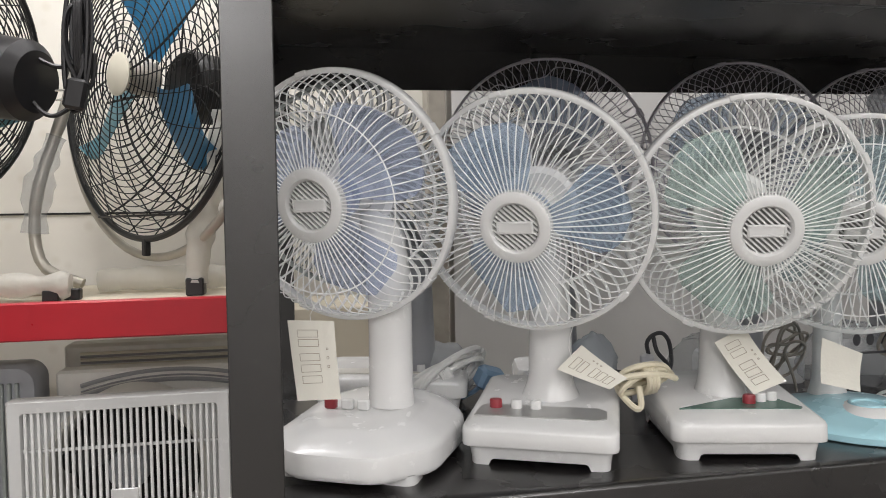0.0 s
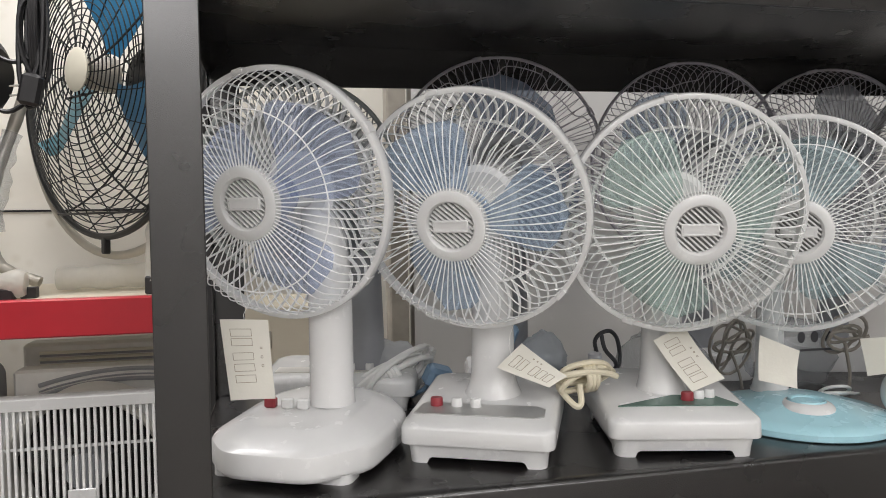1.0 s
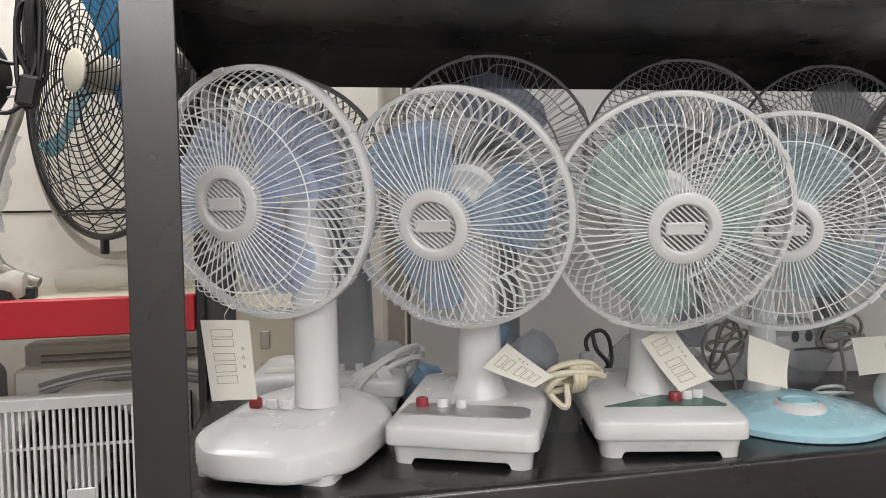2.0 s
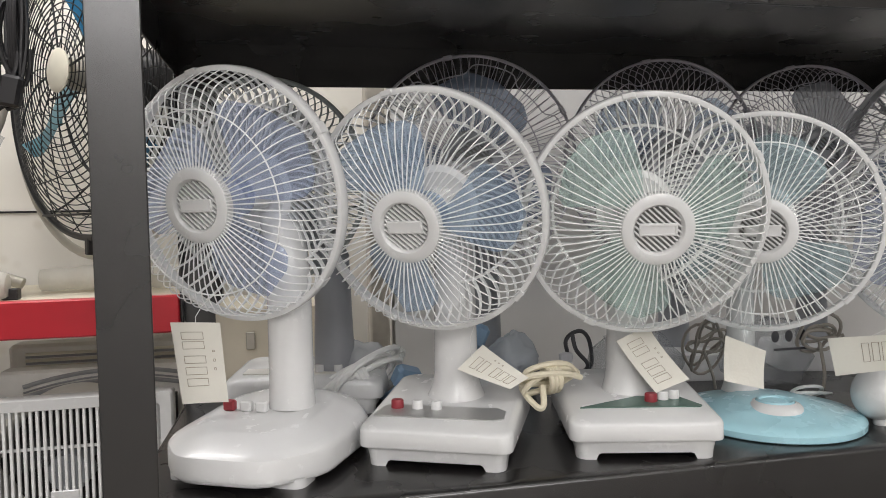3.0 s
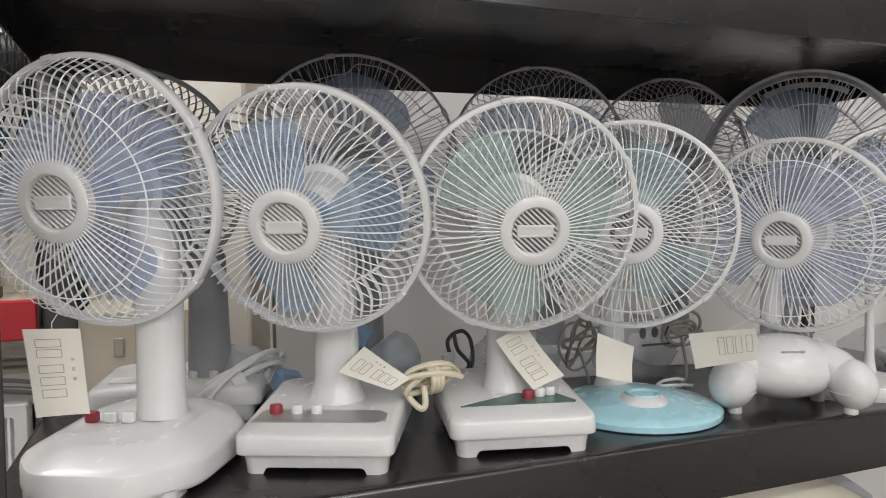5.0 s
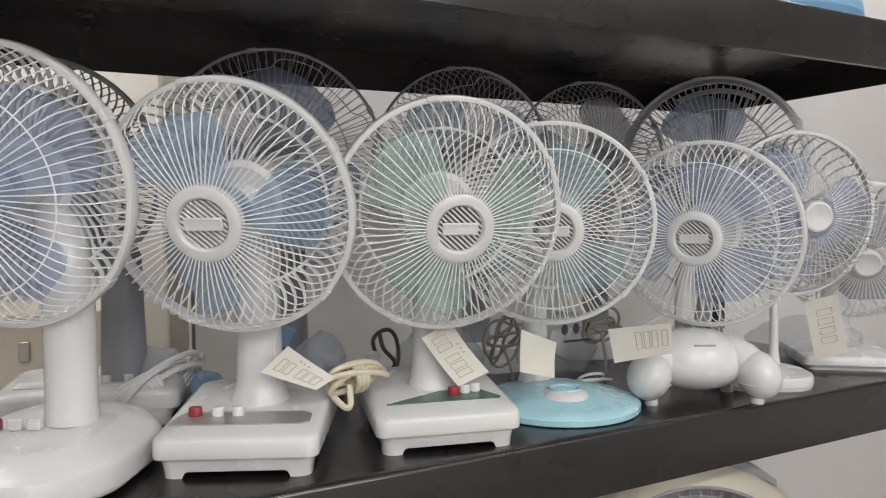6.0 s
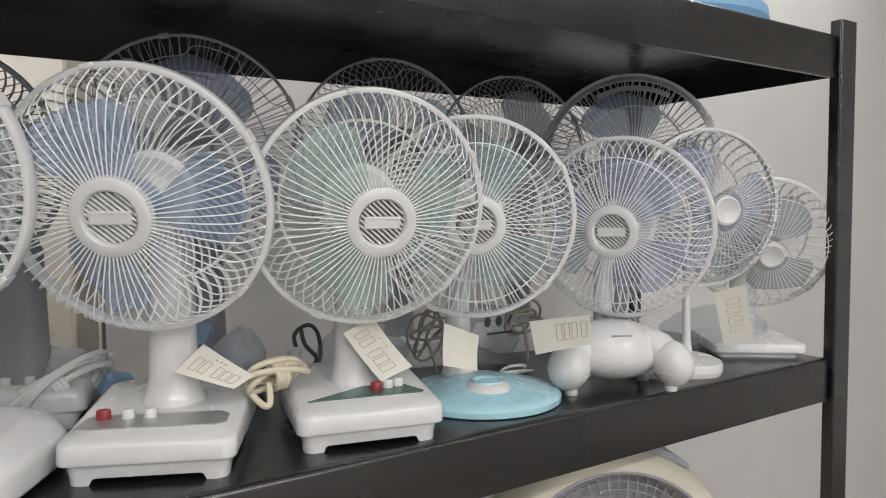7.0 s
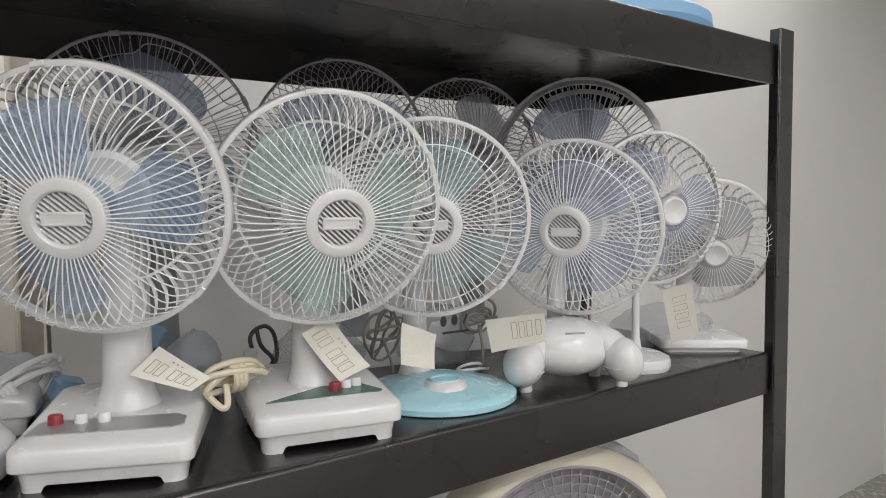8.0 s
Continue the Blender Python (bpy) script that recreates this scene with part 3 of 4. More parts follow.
for cx in (-1, 1):
    lg = part("leg", egg(0.034, 0.039, 0.039, pose(cx * 0.088, -0.042, 0.045, 0, cx * -20, 0)), WHITE, ob)
    part("arm", Geo().tube([(cx * 0.036, 0.0, 0.078), (cx * 0.056, -0.010, 0.074), (cx * 0.072, -0.024, 0.065), (cx * 0.084, -0.038, 0.052)], [0.030, 0.030, 0.030, 0.029], 20), WHITE, ob)
    part("seam", Geo().lathe([(0.0335, -0.0005), (0.0340, 0), (0.0335, 0.0005), (0.032, 0)], 40, pose(cx * 0.087, -0.042, 0.034) @ Matrix.Diagonal((0.98, 1.07, 1, 1)), ring=True), DIMWIRE, lg)
    part("foot", Geo().lathe([(0.010, 0), (0.011, 0.002), (0.010, 0.010), (0, 0.010)], 20, pose(cx * 0.085, -0.045, 0)), WHITE, lg)
    part("foot", Geo().lathe([(0.010, 0), (0.011, 0.002), (0.010, 0.045), (0, 0.045)], 20, pose(cx * 0.07, 0.035, 0)), WHITE, ob)
g = Geo()
for k in range(7):
    g.box(-0.018 + k * 0.005, -0.0142 + k * 0.005, -0.0515, -0.0490, 0.0930, 0.0960)
part("badge", g, DARKGREY, ob, "dark printed bars")
column(ob, m, 0.0, 0.045, 0.085, 0.017, 0.016, WHITE)

# two fans at the far end
ob, m = desk_fan(1.522, 0.112, -30, *FAN_F, "small white desk fan with lilac blades on a thin stem", tint=B_LILAC, front=64, rings=((0.7, 0.055),), cap="round", wire=0.0008, spin=0.9, spread=0.7, wire_mat=DIMWIRE, rim_mat=DIMWIRE, rear=40)
part("base", Geo().loft([rrect(0.175 * s, 0.155 * s, 0.06 * s, z, 9) for s, z in ((0.97, 0), (0.985, 0.003), (0.985, 0.006), (1, 0.007), (1, 0.018), (0.975, 0.023), (0.5, 0.027))]), WHITE, ob)
column(ob, m, 0.047, 0.042, 0.024, 0.008, 0.007, WHITE, flare=1.6)
ob, m = desk_fan(1.808, 0.148, -38, *FAN_G, "small white desk fan with grey blades on a flat square base", tint=B_GREY, front=60, rings=((0.80, 0.048),), cap="round", wire=0.0008, spin=0.4, spread=0.7, wire_mat=DIMWIRE, rim_mat=DIMWIRE, rear=36)
part("base", Geo().loft([rrect(0.185 * s, 0.18 * s, 0.012, z) for s, z in ((0.86, 0), (0.86, 0.010), (1, 0.011), (1, 0.024), (0.97, 0.028), (0.5, 0.036))]), WHITE, ob)
column(ob, m, 0.0, 0.03, 0.03, 0.03, 0.022, WHITE)

# ---- larger dark fans in the back row ----
BACK = [
    ((0.395, 0.42, 1.365), -15, -3, 0.165, B_GREY, GREENGREY, 0.462, 0.43, "fan with a green-grey grille on a wrapped white base"),
    ((0.746, 0.455, 1.395), -12, -3, 0.187, B_DKBLUE, DARKGREY, 0.77, 0.46, "dark grey wire desk fan with slate blue blades"),
    ((1.118, 0.455, 1.400), -8, -3, 0.184, B_SKY, DARKGREY, 1.14, 0.46, "dark grey wire desk fan with sky blue blades"),
    ((1.420, 0.455, 1.408), -15, -3, 0.172, B_GREY, DARKGREY, 1.44, 0.46, "dark grey wire desk fan with smoky grey blades"),
    ((1.605, 0.290, 1.392), -40, -3, 0.184, B_DKBLUE, PALEGREY, 1.64, 0.36, "grey desk fan with deep blue blades"),
]
for (c, yaw, pit, R, tint, wm, bx, by, lab), sp in zip(BACK, (0.2, 0.55, 0.05, 0.45, 0.75)):
    ob, m = desk_fan(bx, by, yaw, c, yaw, pit, R, lab, tint=tint, front=84, rings=((0.62, 0.0575),), cap="louvre", wire_mat=wm, rim_mat=wm, hub_mat=MIDGREY, rear=72, wired=wm is DARKGREY, wire=0.0008, spin=sp, spread=0.7)
    if wm is PALEGREY:
        band = Geo().lathe([(R - 0.003, 0.004), (R - 0.013, 0.014), (R - 0.015, 0.012), (R - 0.005, 0.001)], 96, ring=True)
        part("rim_band", band, wm, ob, m=m)
        panel = [[(q * R * math.cos(radians(a)), q * R * math.sin(radians(a)), z) for q, z in ((0.86, 0.034), (0.80, 0.045), (0.80, 0.042), (0.86, 0.031))] for a in range(62, 119, 4)]
        part("badge_panel", Geo().loft(panel), wm, ob, "plain pale grey panel at the top of the grille", m=m)
    if wm is GREENGREY:
        box_base(ob, 0.235, 0.125, 0.10, [(-0.40, -0.30), (0.40, -0.30), (0.40, -0.10), (-0.40, -0.10)], BEIGEGREY, [(-0.05, -0.2, 0.008), (0.08, -0.2, 0.0075), (0.2, -0.2, 0.0075)])
        column(ob, m, 0.04, 0.0, 0.06, 0.034, 0.026, MIDGREY)
    else:
        part("base", Geo().loft([rrect(0.17 * s, 0.13 * s, 0.02 * s, z) for s, z in ((0.97, 0), (1, 0.004), (1, 0.035), (0.95, 0.046), (0.45, 0.056))]), WHITE, ob)
        column(ob, m, 0.0, 0.0, 0.05, 0.030, 0.024, MIDGREY)

# ---- lower shelf: cream box fan ----
ob = thing("box_fan", pose(1.447, 0.20, 0.30, 0, 0, -22) @ Matrix.Diagonal((1.28, 1.28, 1.285, 1)), "cream plastic box fan with a grey round grille", "box fan")
mm = pose(0, 0, 0.215, 90, 0, 0)
part("shell", Geo().lathe([(0.165, -0.05), (0.205, -0.05), (0.213, -0.03), (0.212, 0.0), (0.204, 0.022), (0.190, 0.034), (0.178, 0.036), (0.173, 0.020)], 72, mm, ring=True), CREAM, ob)
part("stand", Geo().box(-0.13, 0.13, -0.05, 0.05, 0.0, 0.045, 0.006), CREAM, ob)
g = Geo()
for k in range(64):
    a = 2 * math.pi * k / 64
    g.tube([(r * math.cos(a + 0.2 * r), r * math.sin(a + 0.2 * r), 0.018 + 0.012 * (1 - (r / 0.175) ** 2)) for r in (0.03, 0.06, 0.09, 0.12, 0.15, 0.175)], 0.0016, 4, m=mm)
part("grille", g, MIDGREY, ob)
for r in (0.03, 0.055, 0.08, 0.100, 0.118, 0.134, 0.148, 0.160):
    g = Geo().tube([(r * math.cos(2 * math.pi * k / 60), r * math.sin(2 * math.pi * k / 60), 0.018 + 0.012 * (1 - (r / 0.175) ** 2)) for k in range(60)], 0.0016, 4, True, m=mm)
    part("grille_ring", g, MIDGREY, ob)
part("back_plate", Geo().lathe([(0, -0.045), (0.18, -0.045), (0.18, -0.05), (0, -0.05)], 48, mm), DARKGREY, ob)
part("inner_rim", Geo().lathe([(0.170, 0.014), (0.1735, 0.030), (0.176, 0.036), (0.180, 0.0375), (0.178, 0.014)], 72, mm, ring=True), DARKGREY, ob)
part("label_plate", Geo().box(-0.014, -0.006, -0.030, -0.024, 0.414, 0.420, 0.001), INK, ob)
part("handle", Geo().loft([[(0.216 * math.sin(radians(a)), y, 0.215 + q * math.cos(radians(a))) for y, q in ((-0.018, 0.205), (-0.016, 0.2175), (0.03, 0.2185), (0.03, 0.205))] for a in range(6, 37, 3)]), MIDGREY, ob, "grey carrying handle")

# ---- upper shelf: blue wrapped thing ----
solid("wrapped_tub", Geo().lathe([(0.15, 0), (0.19, 0.004), (0.20, 0.015), (0.197, 0.036), (0.185, 0.044), (0.15, 0.047), (0, 0.048)], 48), BLUEBAG, "blue plastic tub standing on the upper shelf", "tub", m=pose(1.60, 0.21, 1.634))

# ---- far rack with red beam ----
ob = thing("display_rack", pose(0, 0, 0), "display rack with a red beam and cream shelf board", "rack")
part("front_beam", Geo().box(-1.8, 0.136, 1.20, 1.235, 1.0157, 1.114, 0.004), REDPAINT, ob, "red painted steel beam")
part("shelf_board", Geo().box(-1.8, 0.136, 1.24, 1.80, 1.09, 1.110, 0.002), BOARD, ob)
part("post", Geo().box(0.138, 0.19, 1.20, 1.25, -0.25, 1.95, 0.003), BLACKPL, ob)
part("post", Geo().box(-1.85, -1.802, 1.20, 1.25, -0.25, 1.95, 0.003), BLACKPL, ob)
part("post", Geo().box(0.138, 0.19, 1.75, 1.80, -0.25, 1.95, 0.003), BLACKPL, ob)
part("post", Geo().box(-1.85, -1.802, 1.75, 1.80, -0.25, 1.95, 0.003), BLACKPL, ob)
part("shelf_board", Geo().box(-1.8, 0.136, 1.24, 1.80, 0.40, 0.42, 0.002), BOARD, ob)

# a cupboard with latches beyond the rack
ob = thing("cupboard", pose(0.30, 1.42, -0.25), "cream cupboard with metal latches", "cupboard")
part("body", Geo().box(-0.09, 0.24, -0.10, 0.25, 0, 1.31, 0.004), BOARD, ob)
for z in (1.10, 1.19):
    part("latch", Geo().box(-0.005, 0.02, -0.112, -0.10, z, z + 0.05, 0.002), STEEL, ob)

# ---- floor fans on the far rack ----
def floor_fan(base, centre, yaw, pitch, R, label, hub=True, yoke=True):
    ob = thing("floor_fan", pose(*base), label, "floor fan", "large wire fans")
    m = ob.matrix_basis.inverted() @ pose(*centre, 90 - pitch, 0, yaw)
    w = 0.0019

    def dome(u, side):
        return side * (0.075 if side > 0 else 0.12) * (1 - u ** 2.6)

    for side, name, n in ((1, "front_cage", 22), (-1, "rear_cage", 15)):
        g = Geo()
        for k in range(1, n + 1):
            u = 0.12 + 0.88 * k / n
            g.tube([(R * u * math.cos(2 * math.pi * i / 72), R * u * math.sin(2 * math.pi * i / 72), dome(u, side)) for i in range(72)], w, 4, True)
        for k in range(20):
            a = 2 * math.pi * k / 20
            g.tube([(R * u * math.cos(a + side * 0.55 * u), R * u * math.sin(a + side * 0.55 * u), dome(u, side) - side * 0.002) for u in (0.12, 0.3, 0.45, 0.6, 0.72, 0.82, 0.9, 0.96, 1)], w * (1.6 if k % 5 == 0 else 1.0), 4)
        tagged(part(name, g, BLACKWIRE, ob, m=m), kind="stuff")
    part("rim", Geo().tube([(R * math.cos(2 * math.pi * i / 90), R * math.sin(2 * math.pi * i / 90), 0) for i in range(90)], 0.010, 8, True), BLACKWIRE, ob, m=m)
    for yy, half in ((-0.07, 0.085), (-0.40, 0.235)):
        part("brace", Geo().tube([(-half, yy, 0.062 if yy > -0.2 else 0.02), (half, yy, 0.062 if yy > -0.2 else 0.02)], 0.0035, 6), BLACKWIRE, ob, m=m)
    part("hub_disc", Geo().lathe([(0, 0.084), (0.05, 0.084), (0.062, 0.078), (0.06, 0.072), (0, 0.072)], 36), CREAM if hub else BLACKPL, ob, "cream round badge disc" if hub else "", m=m)
    pp = part("propeller_hub", Geo().lathe([(0, 0.05), (0.04, 0.05), (0.05, 0.03), (0.05, -0.03), (0, -0.03)], 28), STEEL, ob, m=m)
    for k in range(3):
        # One blade takes the paler copy, its different lighting painted in.
        part("blade", blade(R * 0.74, 0.06, 0.92, 0.07, -0.02), BLUEBLADE if k != 1 else LITBLADE, pp, "blue painted fan blade", m=Matrix.Rotation(radians(70 + 120 * k), 4, "Z"))
    part("motor", Geo().lathe([(0, -0.32), (0.08, -0.315), (0.105, -0.29), (0.11, -0.15), (0.1, -0.128), (0.06, -0.12), (0, -0.12)], 36), BLACKPL, ob, m=m)
    Y = R + 0.055
    arcp = [(Y * math.cos(radians(a)), Y * math.sin(radians(a)), -0.03) for a in range(180, 361, 6)]
    if yoke:
        part("yoke", Geo().tube(arcp, 0.013, 10), STEEL, ob, "bent grey tube yoke", m=m)
    part("peg", Geo().box(-0.010, 0.010, -R - 0.05, -R + 0.004, -0.010, 0.010, 0.003), BLACKPL, ob, m=m)
    return ob, m


ob, m = floor_fan((-0.12, 1.42, 1.11), (-0.137, 1.455, 1.735), -48, 1, 0.468, "black wire floor fan with blue blades on wrapped tube legs")
inv = ob.matrix_basis.inverted()


def local(pts):
    return [inv @ Vector(p) for p in pts]


def wobble(pts, r, amount, steps=6):
    """A lumpy wrapped tube along a path."""
    out, rad, pts = [], [], curve(pts, 3)
    for i in range(len(pts) - 1):
        a, c = Vector(pts[i]), Vector(pts[i + 1])
        for k in range(steps):
            p = a.lerp(c, k / steps)
            out.append(p)
            rad.append(r * (1 + amount * noise.noise(p * 22)))
    return out + [Vector(pts[-1])], rad + [r]


p, r = wobble(local([(0.10, 1.33, 1.62), (0.075, 1.325, 1.45), (0.03, 1.32, 1.28), (0.015, 1.315, 1.145)]), 0.033, 0.45)
part("leg", Geo().tube(p, r, 12), FOAM, ob, "milky plastic wrapped leg")
part("foot", Geo().box(-0.022, 0.026, -0.03, 0.03, 0, 0.05, 0.004, Matrix.Translation(inv @ Vector((0.012, 1.315, 1.11)))), BLACKPL, ob)
p, r = wobble(local([(-0.30, 1.45, 1.80), (-0.355, 1.42, 1.60), (-0.41, 1.40, 1.42), (-0.425, 1.40, 1.28), (-0.395, 1.39, 1.19), (-0.30, 1.385, 1.145)]), 0.016, 0.1)
part("leg", Geo().tube(p, r, 12), STEEL, ob, "grey tube leg")
p, r = wobble(local([(-0.365, 1.415, 1.56), (-0.41, 1.40, 1.42), (-0.425, 1.40, 1.29)]), 0.036, 0.5)
part("wrap", Geo().tube(p, r, 12), BAG, ob, "clear plastic sleeve")
p, r = wobble(local([(-0.28, 1.47, 1.147), (-0.1, 1.47, 1.152), (0.1, 1.46, 1.15)]), 0.034, 0.35)
part("cross_tube", Geo().tube(p, r, 12), FOAM, ob, "milky plastic wrapped cross tube")

ob, m = floor_fan((-0.62, 1.34, 1.11), (-0.645, 1.36, 1.735), -110, 10, 0.38, "black wire floor fan turned away with a black motor", hub=False, yoke=False)
inv = ob.matrix_basis.inverted()
for pts, mt in (([(-0.82, 1.33, 1.32), (-0.74, 1.32, 1.20), (-0.60, 1.33, 1.145), (-0.36, 1.30, 1.14)], STEEL), ([(-0.70, 1.27, 1.15), (-0.45, 1.27, 1.155), (-0.30, 1.28, 1.15)], FOAM)):
    p, r = wobble(local(pts), 0.018 if mt is STEEL else 0.03, 0.1 if mt is STEEL else 0.4)
    part("leg", Geo().tube(p, r, 12), mt, ob)
for x, y in ((-0.34, 1.26), (-0.30, 1.30)):
    part("foot", Geo().box(-0.02, 0.02, -0.015, 0.015, 0, 0.03, 0.003, Matrix.Translation(inv @ Vector((x, y, 1.11)))), BLACKPL, ob)

# ---- ventilators below the red beam ----
ob = thing("exhaust_fan", pose(-0.174, 1.25, 0.42), "white wall ventilator with upright grille bars", "exhaust fan")
W, H = 0.56, 0.438


def frame_ring(k, y):
    return [(x, y, H / 2 + z) for x, z, _ in rrect(W - 2 * k, H - 2 * k, 0.010, 0, 5)]


fr = Geo().loft([frame_ring(0.036, 0.02), frame_ring(0.0, 0.02), frame_ring(0.0, -0.012), frame_ring(0.006, -0.02), frame_ring(0.034, -0.018), frame_ring(0.036, -0.012), frame_ring(0.036, 0.02)], caps=False)
part("frame", fr, WHITE, ob)
for k in range(30):
    x = -W / 2 + 0.046 + k * (W - 0.092) / 29
    part("bar", Geo().box(x - 0.0036, x + 0.0036, -0.016, -0.006, 0.03, H - 0.03, 0.0012), WIRE, ob)
for z in (0.12, 0.30):
    part("cross_bar", Geo().box(-W / 2 + 0.02, W / 2 - 0.02, -0.005, 0.002, z - 0.004, z + 0.004, 0.001), WHITE, ob)
part("label_plate", Geo().box(-0.03, 0.04, -0.022, -0.016, 0.14, 0.19, 0.002), WHITE, ob)
mm = pose(0, 0.03, H / 2, 90, 0, 0)
part("duct_ring", Geo().lathe([(0.19, 0.0), (0.20, 0.012), (0.215, 0.012), (0.215, -0.14), (0.19, -0.14)], 60, mm, ring=True), BEIGEGREY, ob)
part("back_frame", Geo().box(-W / 2 + 0.02, W / 2 - 0.02, 0.175, 0.185, 0.02, H - 0.05, 0.002), BLACKPL, ob)
sq, ci = [], []
for k in range(64):
    a = 2 * math.pi * k / 64
    e = min((W / 2 - 0.01) / max(abs(math.cos(a)), 1e-6), (H / 2 - 0.01) / max(abs(math.sin(a)), 1e-6))
    sq.append((e * math.cos(a), e * math.sin(a)))
    ci.append((0.2 * math.cos(a), 0.2 * math.sin(a)))
part("front_plate", Geo().loft([[(x, 0.03, H / 2 + z) for x, z in ci], [(x, 0.024, H / 2 + z) for x, z in ci], [(x, 0.024, H / 2 + z) for x, z in sq], [(x, 0.03, H / 2 + z) for x, z in sq]], caps=False), WHITE, ob)
for k in range(5):
    part("blade", blade(0.175, 0.03, 0.85, 0.05, 0), BLACKPL, ob, m=mm @ pose(0, 0, -0.06) @ Matrix.Rotation(radians(72 * k), 4, "Z"))
part("motor", Geo().lathe([(0, 0), (0.05, 0), (0.055, -0.01), (0.055, -0.1), (0, -0.1)], 32, mm), MIDGREY, ob)

ob = thing("exhaust_fan", pose(-0.09, 1.50, 0.42), "grey plastic ventilator cover with a bowed slot", "exhaust fan")
g = Geo().box(-0.32, 0.32, -0.03, 0.05, 0, 0.465, 0.008)
part("cover", g, BEIGEGREY, ob)
# Dark grey tubes put the shade inside the slots into the colour.
g = Geo()
for dz, rr in ((0.437, 0.007), (0.420, 0.003), (0.407, 0.007)):
    g.tube([(x, -0.034, dz + 0.04 * (1 - (x / 0.26) ** 2) - 0.02) for x in [-0.25 + 0.025 * i for i in range(21)]], rr, 6)
part("slot", g, GAPSHADE, ob, "bowed slots, their shade painted as dark tubes")
ob = thing("exhaust_fan", pose(-0.12, 1.68, 0.42), "beige ventilator with long horizontal louvres", "exhaust fan")
part("cover", Geo().box(-0.32, 0.36, -0.04, 0.05, 0, 0.516, 0.01), BEIGEGREY, ob)
for z in (0.488, 0.468, 0.448):
    part("louvre", Geo().box(-0.27, 0.31, -0.052, -0.041, z - 0.006, z + 0.003, 0.002), CREAM, ob)
    # Dark strip painted where shade falls below each louvre.
    part("louvre_shade", Geo().box(-0.27, 0.31, -0.046, -0.0405, z - 0.014, z - 0.0065, 0.001), GAPSHADE, ob)
ob = thing("exhaust_fan", pose(-0.62, 1.45, 0.42), "grey ventilator with a dark ribbed centre", "exhaust fan")
part("cover", Geo().loft([[(x, y, z) for x, z, y in rrect(0.36 * s, 0.50 * s, 0.05, yy, 7)] for s, yy in ((1, 0.06), (1, -0.02), (0.96, -0.035))], pose(0, 0, 0.25)), MIDGREY, ob)
for k in range(14):
    part("rib", Geo().box(-0.13 + k * 0.02 - 0.005, -0.13 + k * 0.02 + 0.005, -0.046, -0.034, 0.05, 0.45, 0.002), GREENGREY, ob)
solid("wall_seam", Geo().box(-3.9, 4.9, 1.994, 2.0, 1.352, 1.359), BLACKPL, "dark joint line across the wall panels", "joint", "structure", smooth=0)

# ---- price tags ----
def price_tag(p00, p10, p11, p01, curl, marks, label, hang):
    """A bent paper card from four corners, with outlined printed figures and a thread up to its fan."""
    P = [Vector(p) for p in (p00, p10, p11, p01)]
    nrm = (P[1] - P[0]).cross(P[3] - P[0]).normalized()

    def at(u, v, lift=0.0):
        p = P[0] * (1 - u) * (1 - v) + P[1] * u * (1 - v) + P[2] * u * v + P[3] * (1 - u) * v
        return p + nrm * (curl * math.sin(math.pi * v) * (0.7 + 0.3 * u) + curl * 0.4 * math.sin(math.pi * u) + lift)

    side = 1 if nrm.y < 0 else -1
    ob = solid("price_tag", Geo().sheet([[at(i / 8, j / 8) for j in range(9)] for i in range(9)], 0.0006), PAPER, label, "price tag", group="paper price tags")
    for u0, v0, u1, v1 in marks:
        e, g = 0.00042, Geo()
        for a, c in (((u0, v0), (u1, v0)), ((u1, v0), (u1, v1)), ((u1, v1), (u0, v1)), ((u0, v1), (u0, v0))):
            q = [at(a[0] + (c[0] - a[0]) * k / 4, a[1] + (c[1] - a[1]) * k / 4, side * 0.0006 if side > 0 else -0.0008) for k in range(5)]
            g.tube(q, e, 4)
        part("printed_box", g, INK, ob)
    top = at(0.5, 0.06)
    h = Vector(hang)
    part("thread", Geo().tube([top, top.lerp(h, 0.35) + Vector((-0.006, -0.004, 0)), top.lerp(h, 0.7) + Vector((-0.005, -0.003, 0)), h], 0.0004, 4), CORDW, ob)
    return ob


ROWS5 = [(0.18, v, 0.62, v + 0.09) for v in (0.12, 0.24, 0.42, 0.56, 0.70)]
SMALL = [(0.78, 0.35, 0.82, 0.37), (0.78, 0.46, 0.82, 0.49), (0.78, 0.57, 0.82, 0.60)]
FIG = [(0.22, v, 0.66, v + 0.10) for v in (0.12, 0.27, 0.50, 0.64, 0.78)]
TICK = [(0.80, 0.36, 0.84, 0.38), (0.80, 0.44, 0.84, 0.46), (0.80, 0.52, 0.84, 0.54)]
price_tag((0.305, 0.064, 1.192), (0.357, 0.072, 1.188), (0.363, 0.076, 1.096), (0.314, 0.068, 1.099), 0.004, ROWS5 + SMALL, "cream paper price tag hanging from the fan grille", (0.345, 0.10, 1.215))
price_tag((0.425, 0.345, 1.165), (0.462, 0.350, 1.168), (0.462, 0.352, 1.080), (0.428, 0.347, 1.078), 0.002, ROWS5, "white paper price tag hanging from the rear fan", (0.44, 0.37, 1.20))
price_tag((0.641, 0.118, 1.107), (0.677, 0.124, 1.136), (0.735, 0.112, 1.091), (0.707, 0.104, 1.080), 0.004, FIG + TICK, "curled cream paper price tag leaning on the fan base", (0.668, 0.13, 1.16))
price_tag((0.851, 0.098, 1.135), (0.898, 0.102, 1.152), (0.953, 0.092, 1.079), (0.902, 0.088, 1.065), 0.006, FIG + TICK, "bent cream paper price tag below the fan grille", (0.875, 0.10, 1.16))
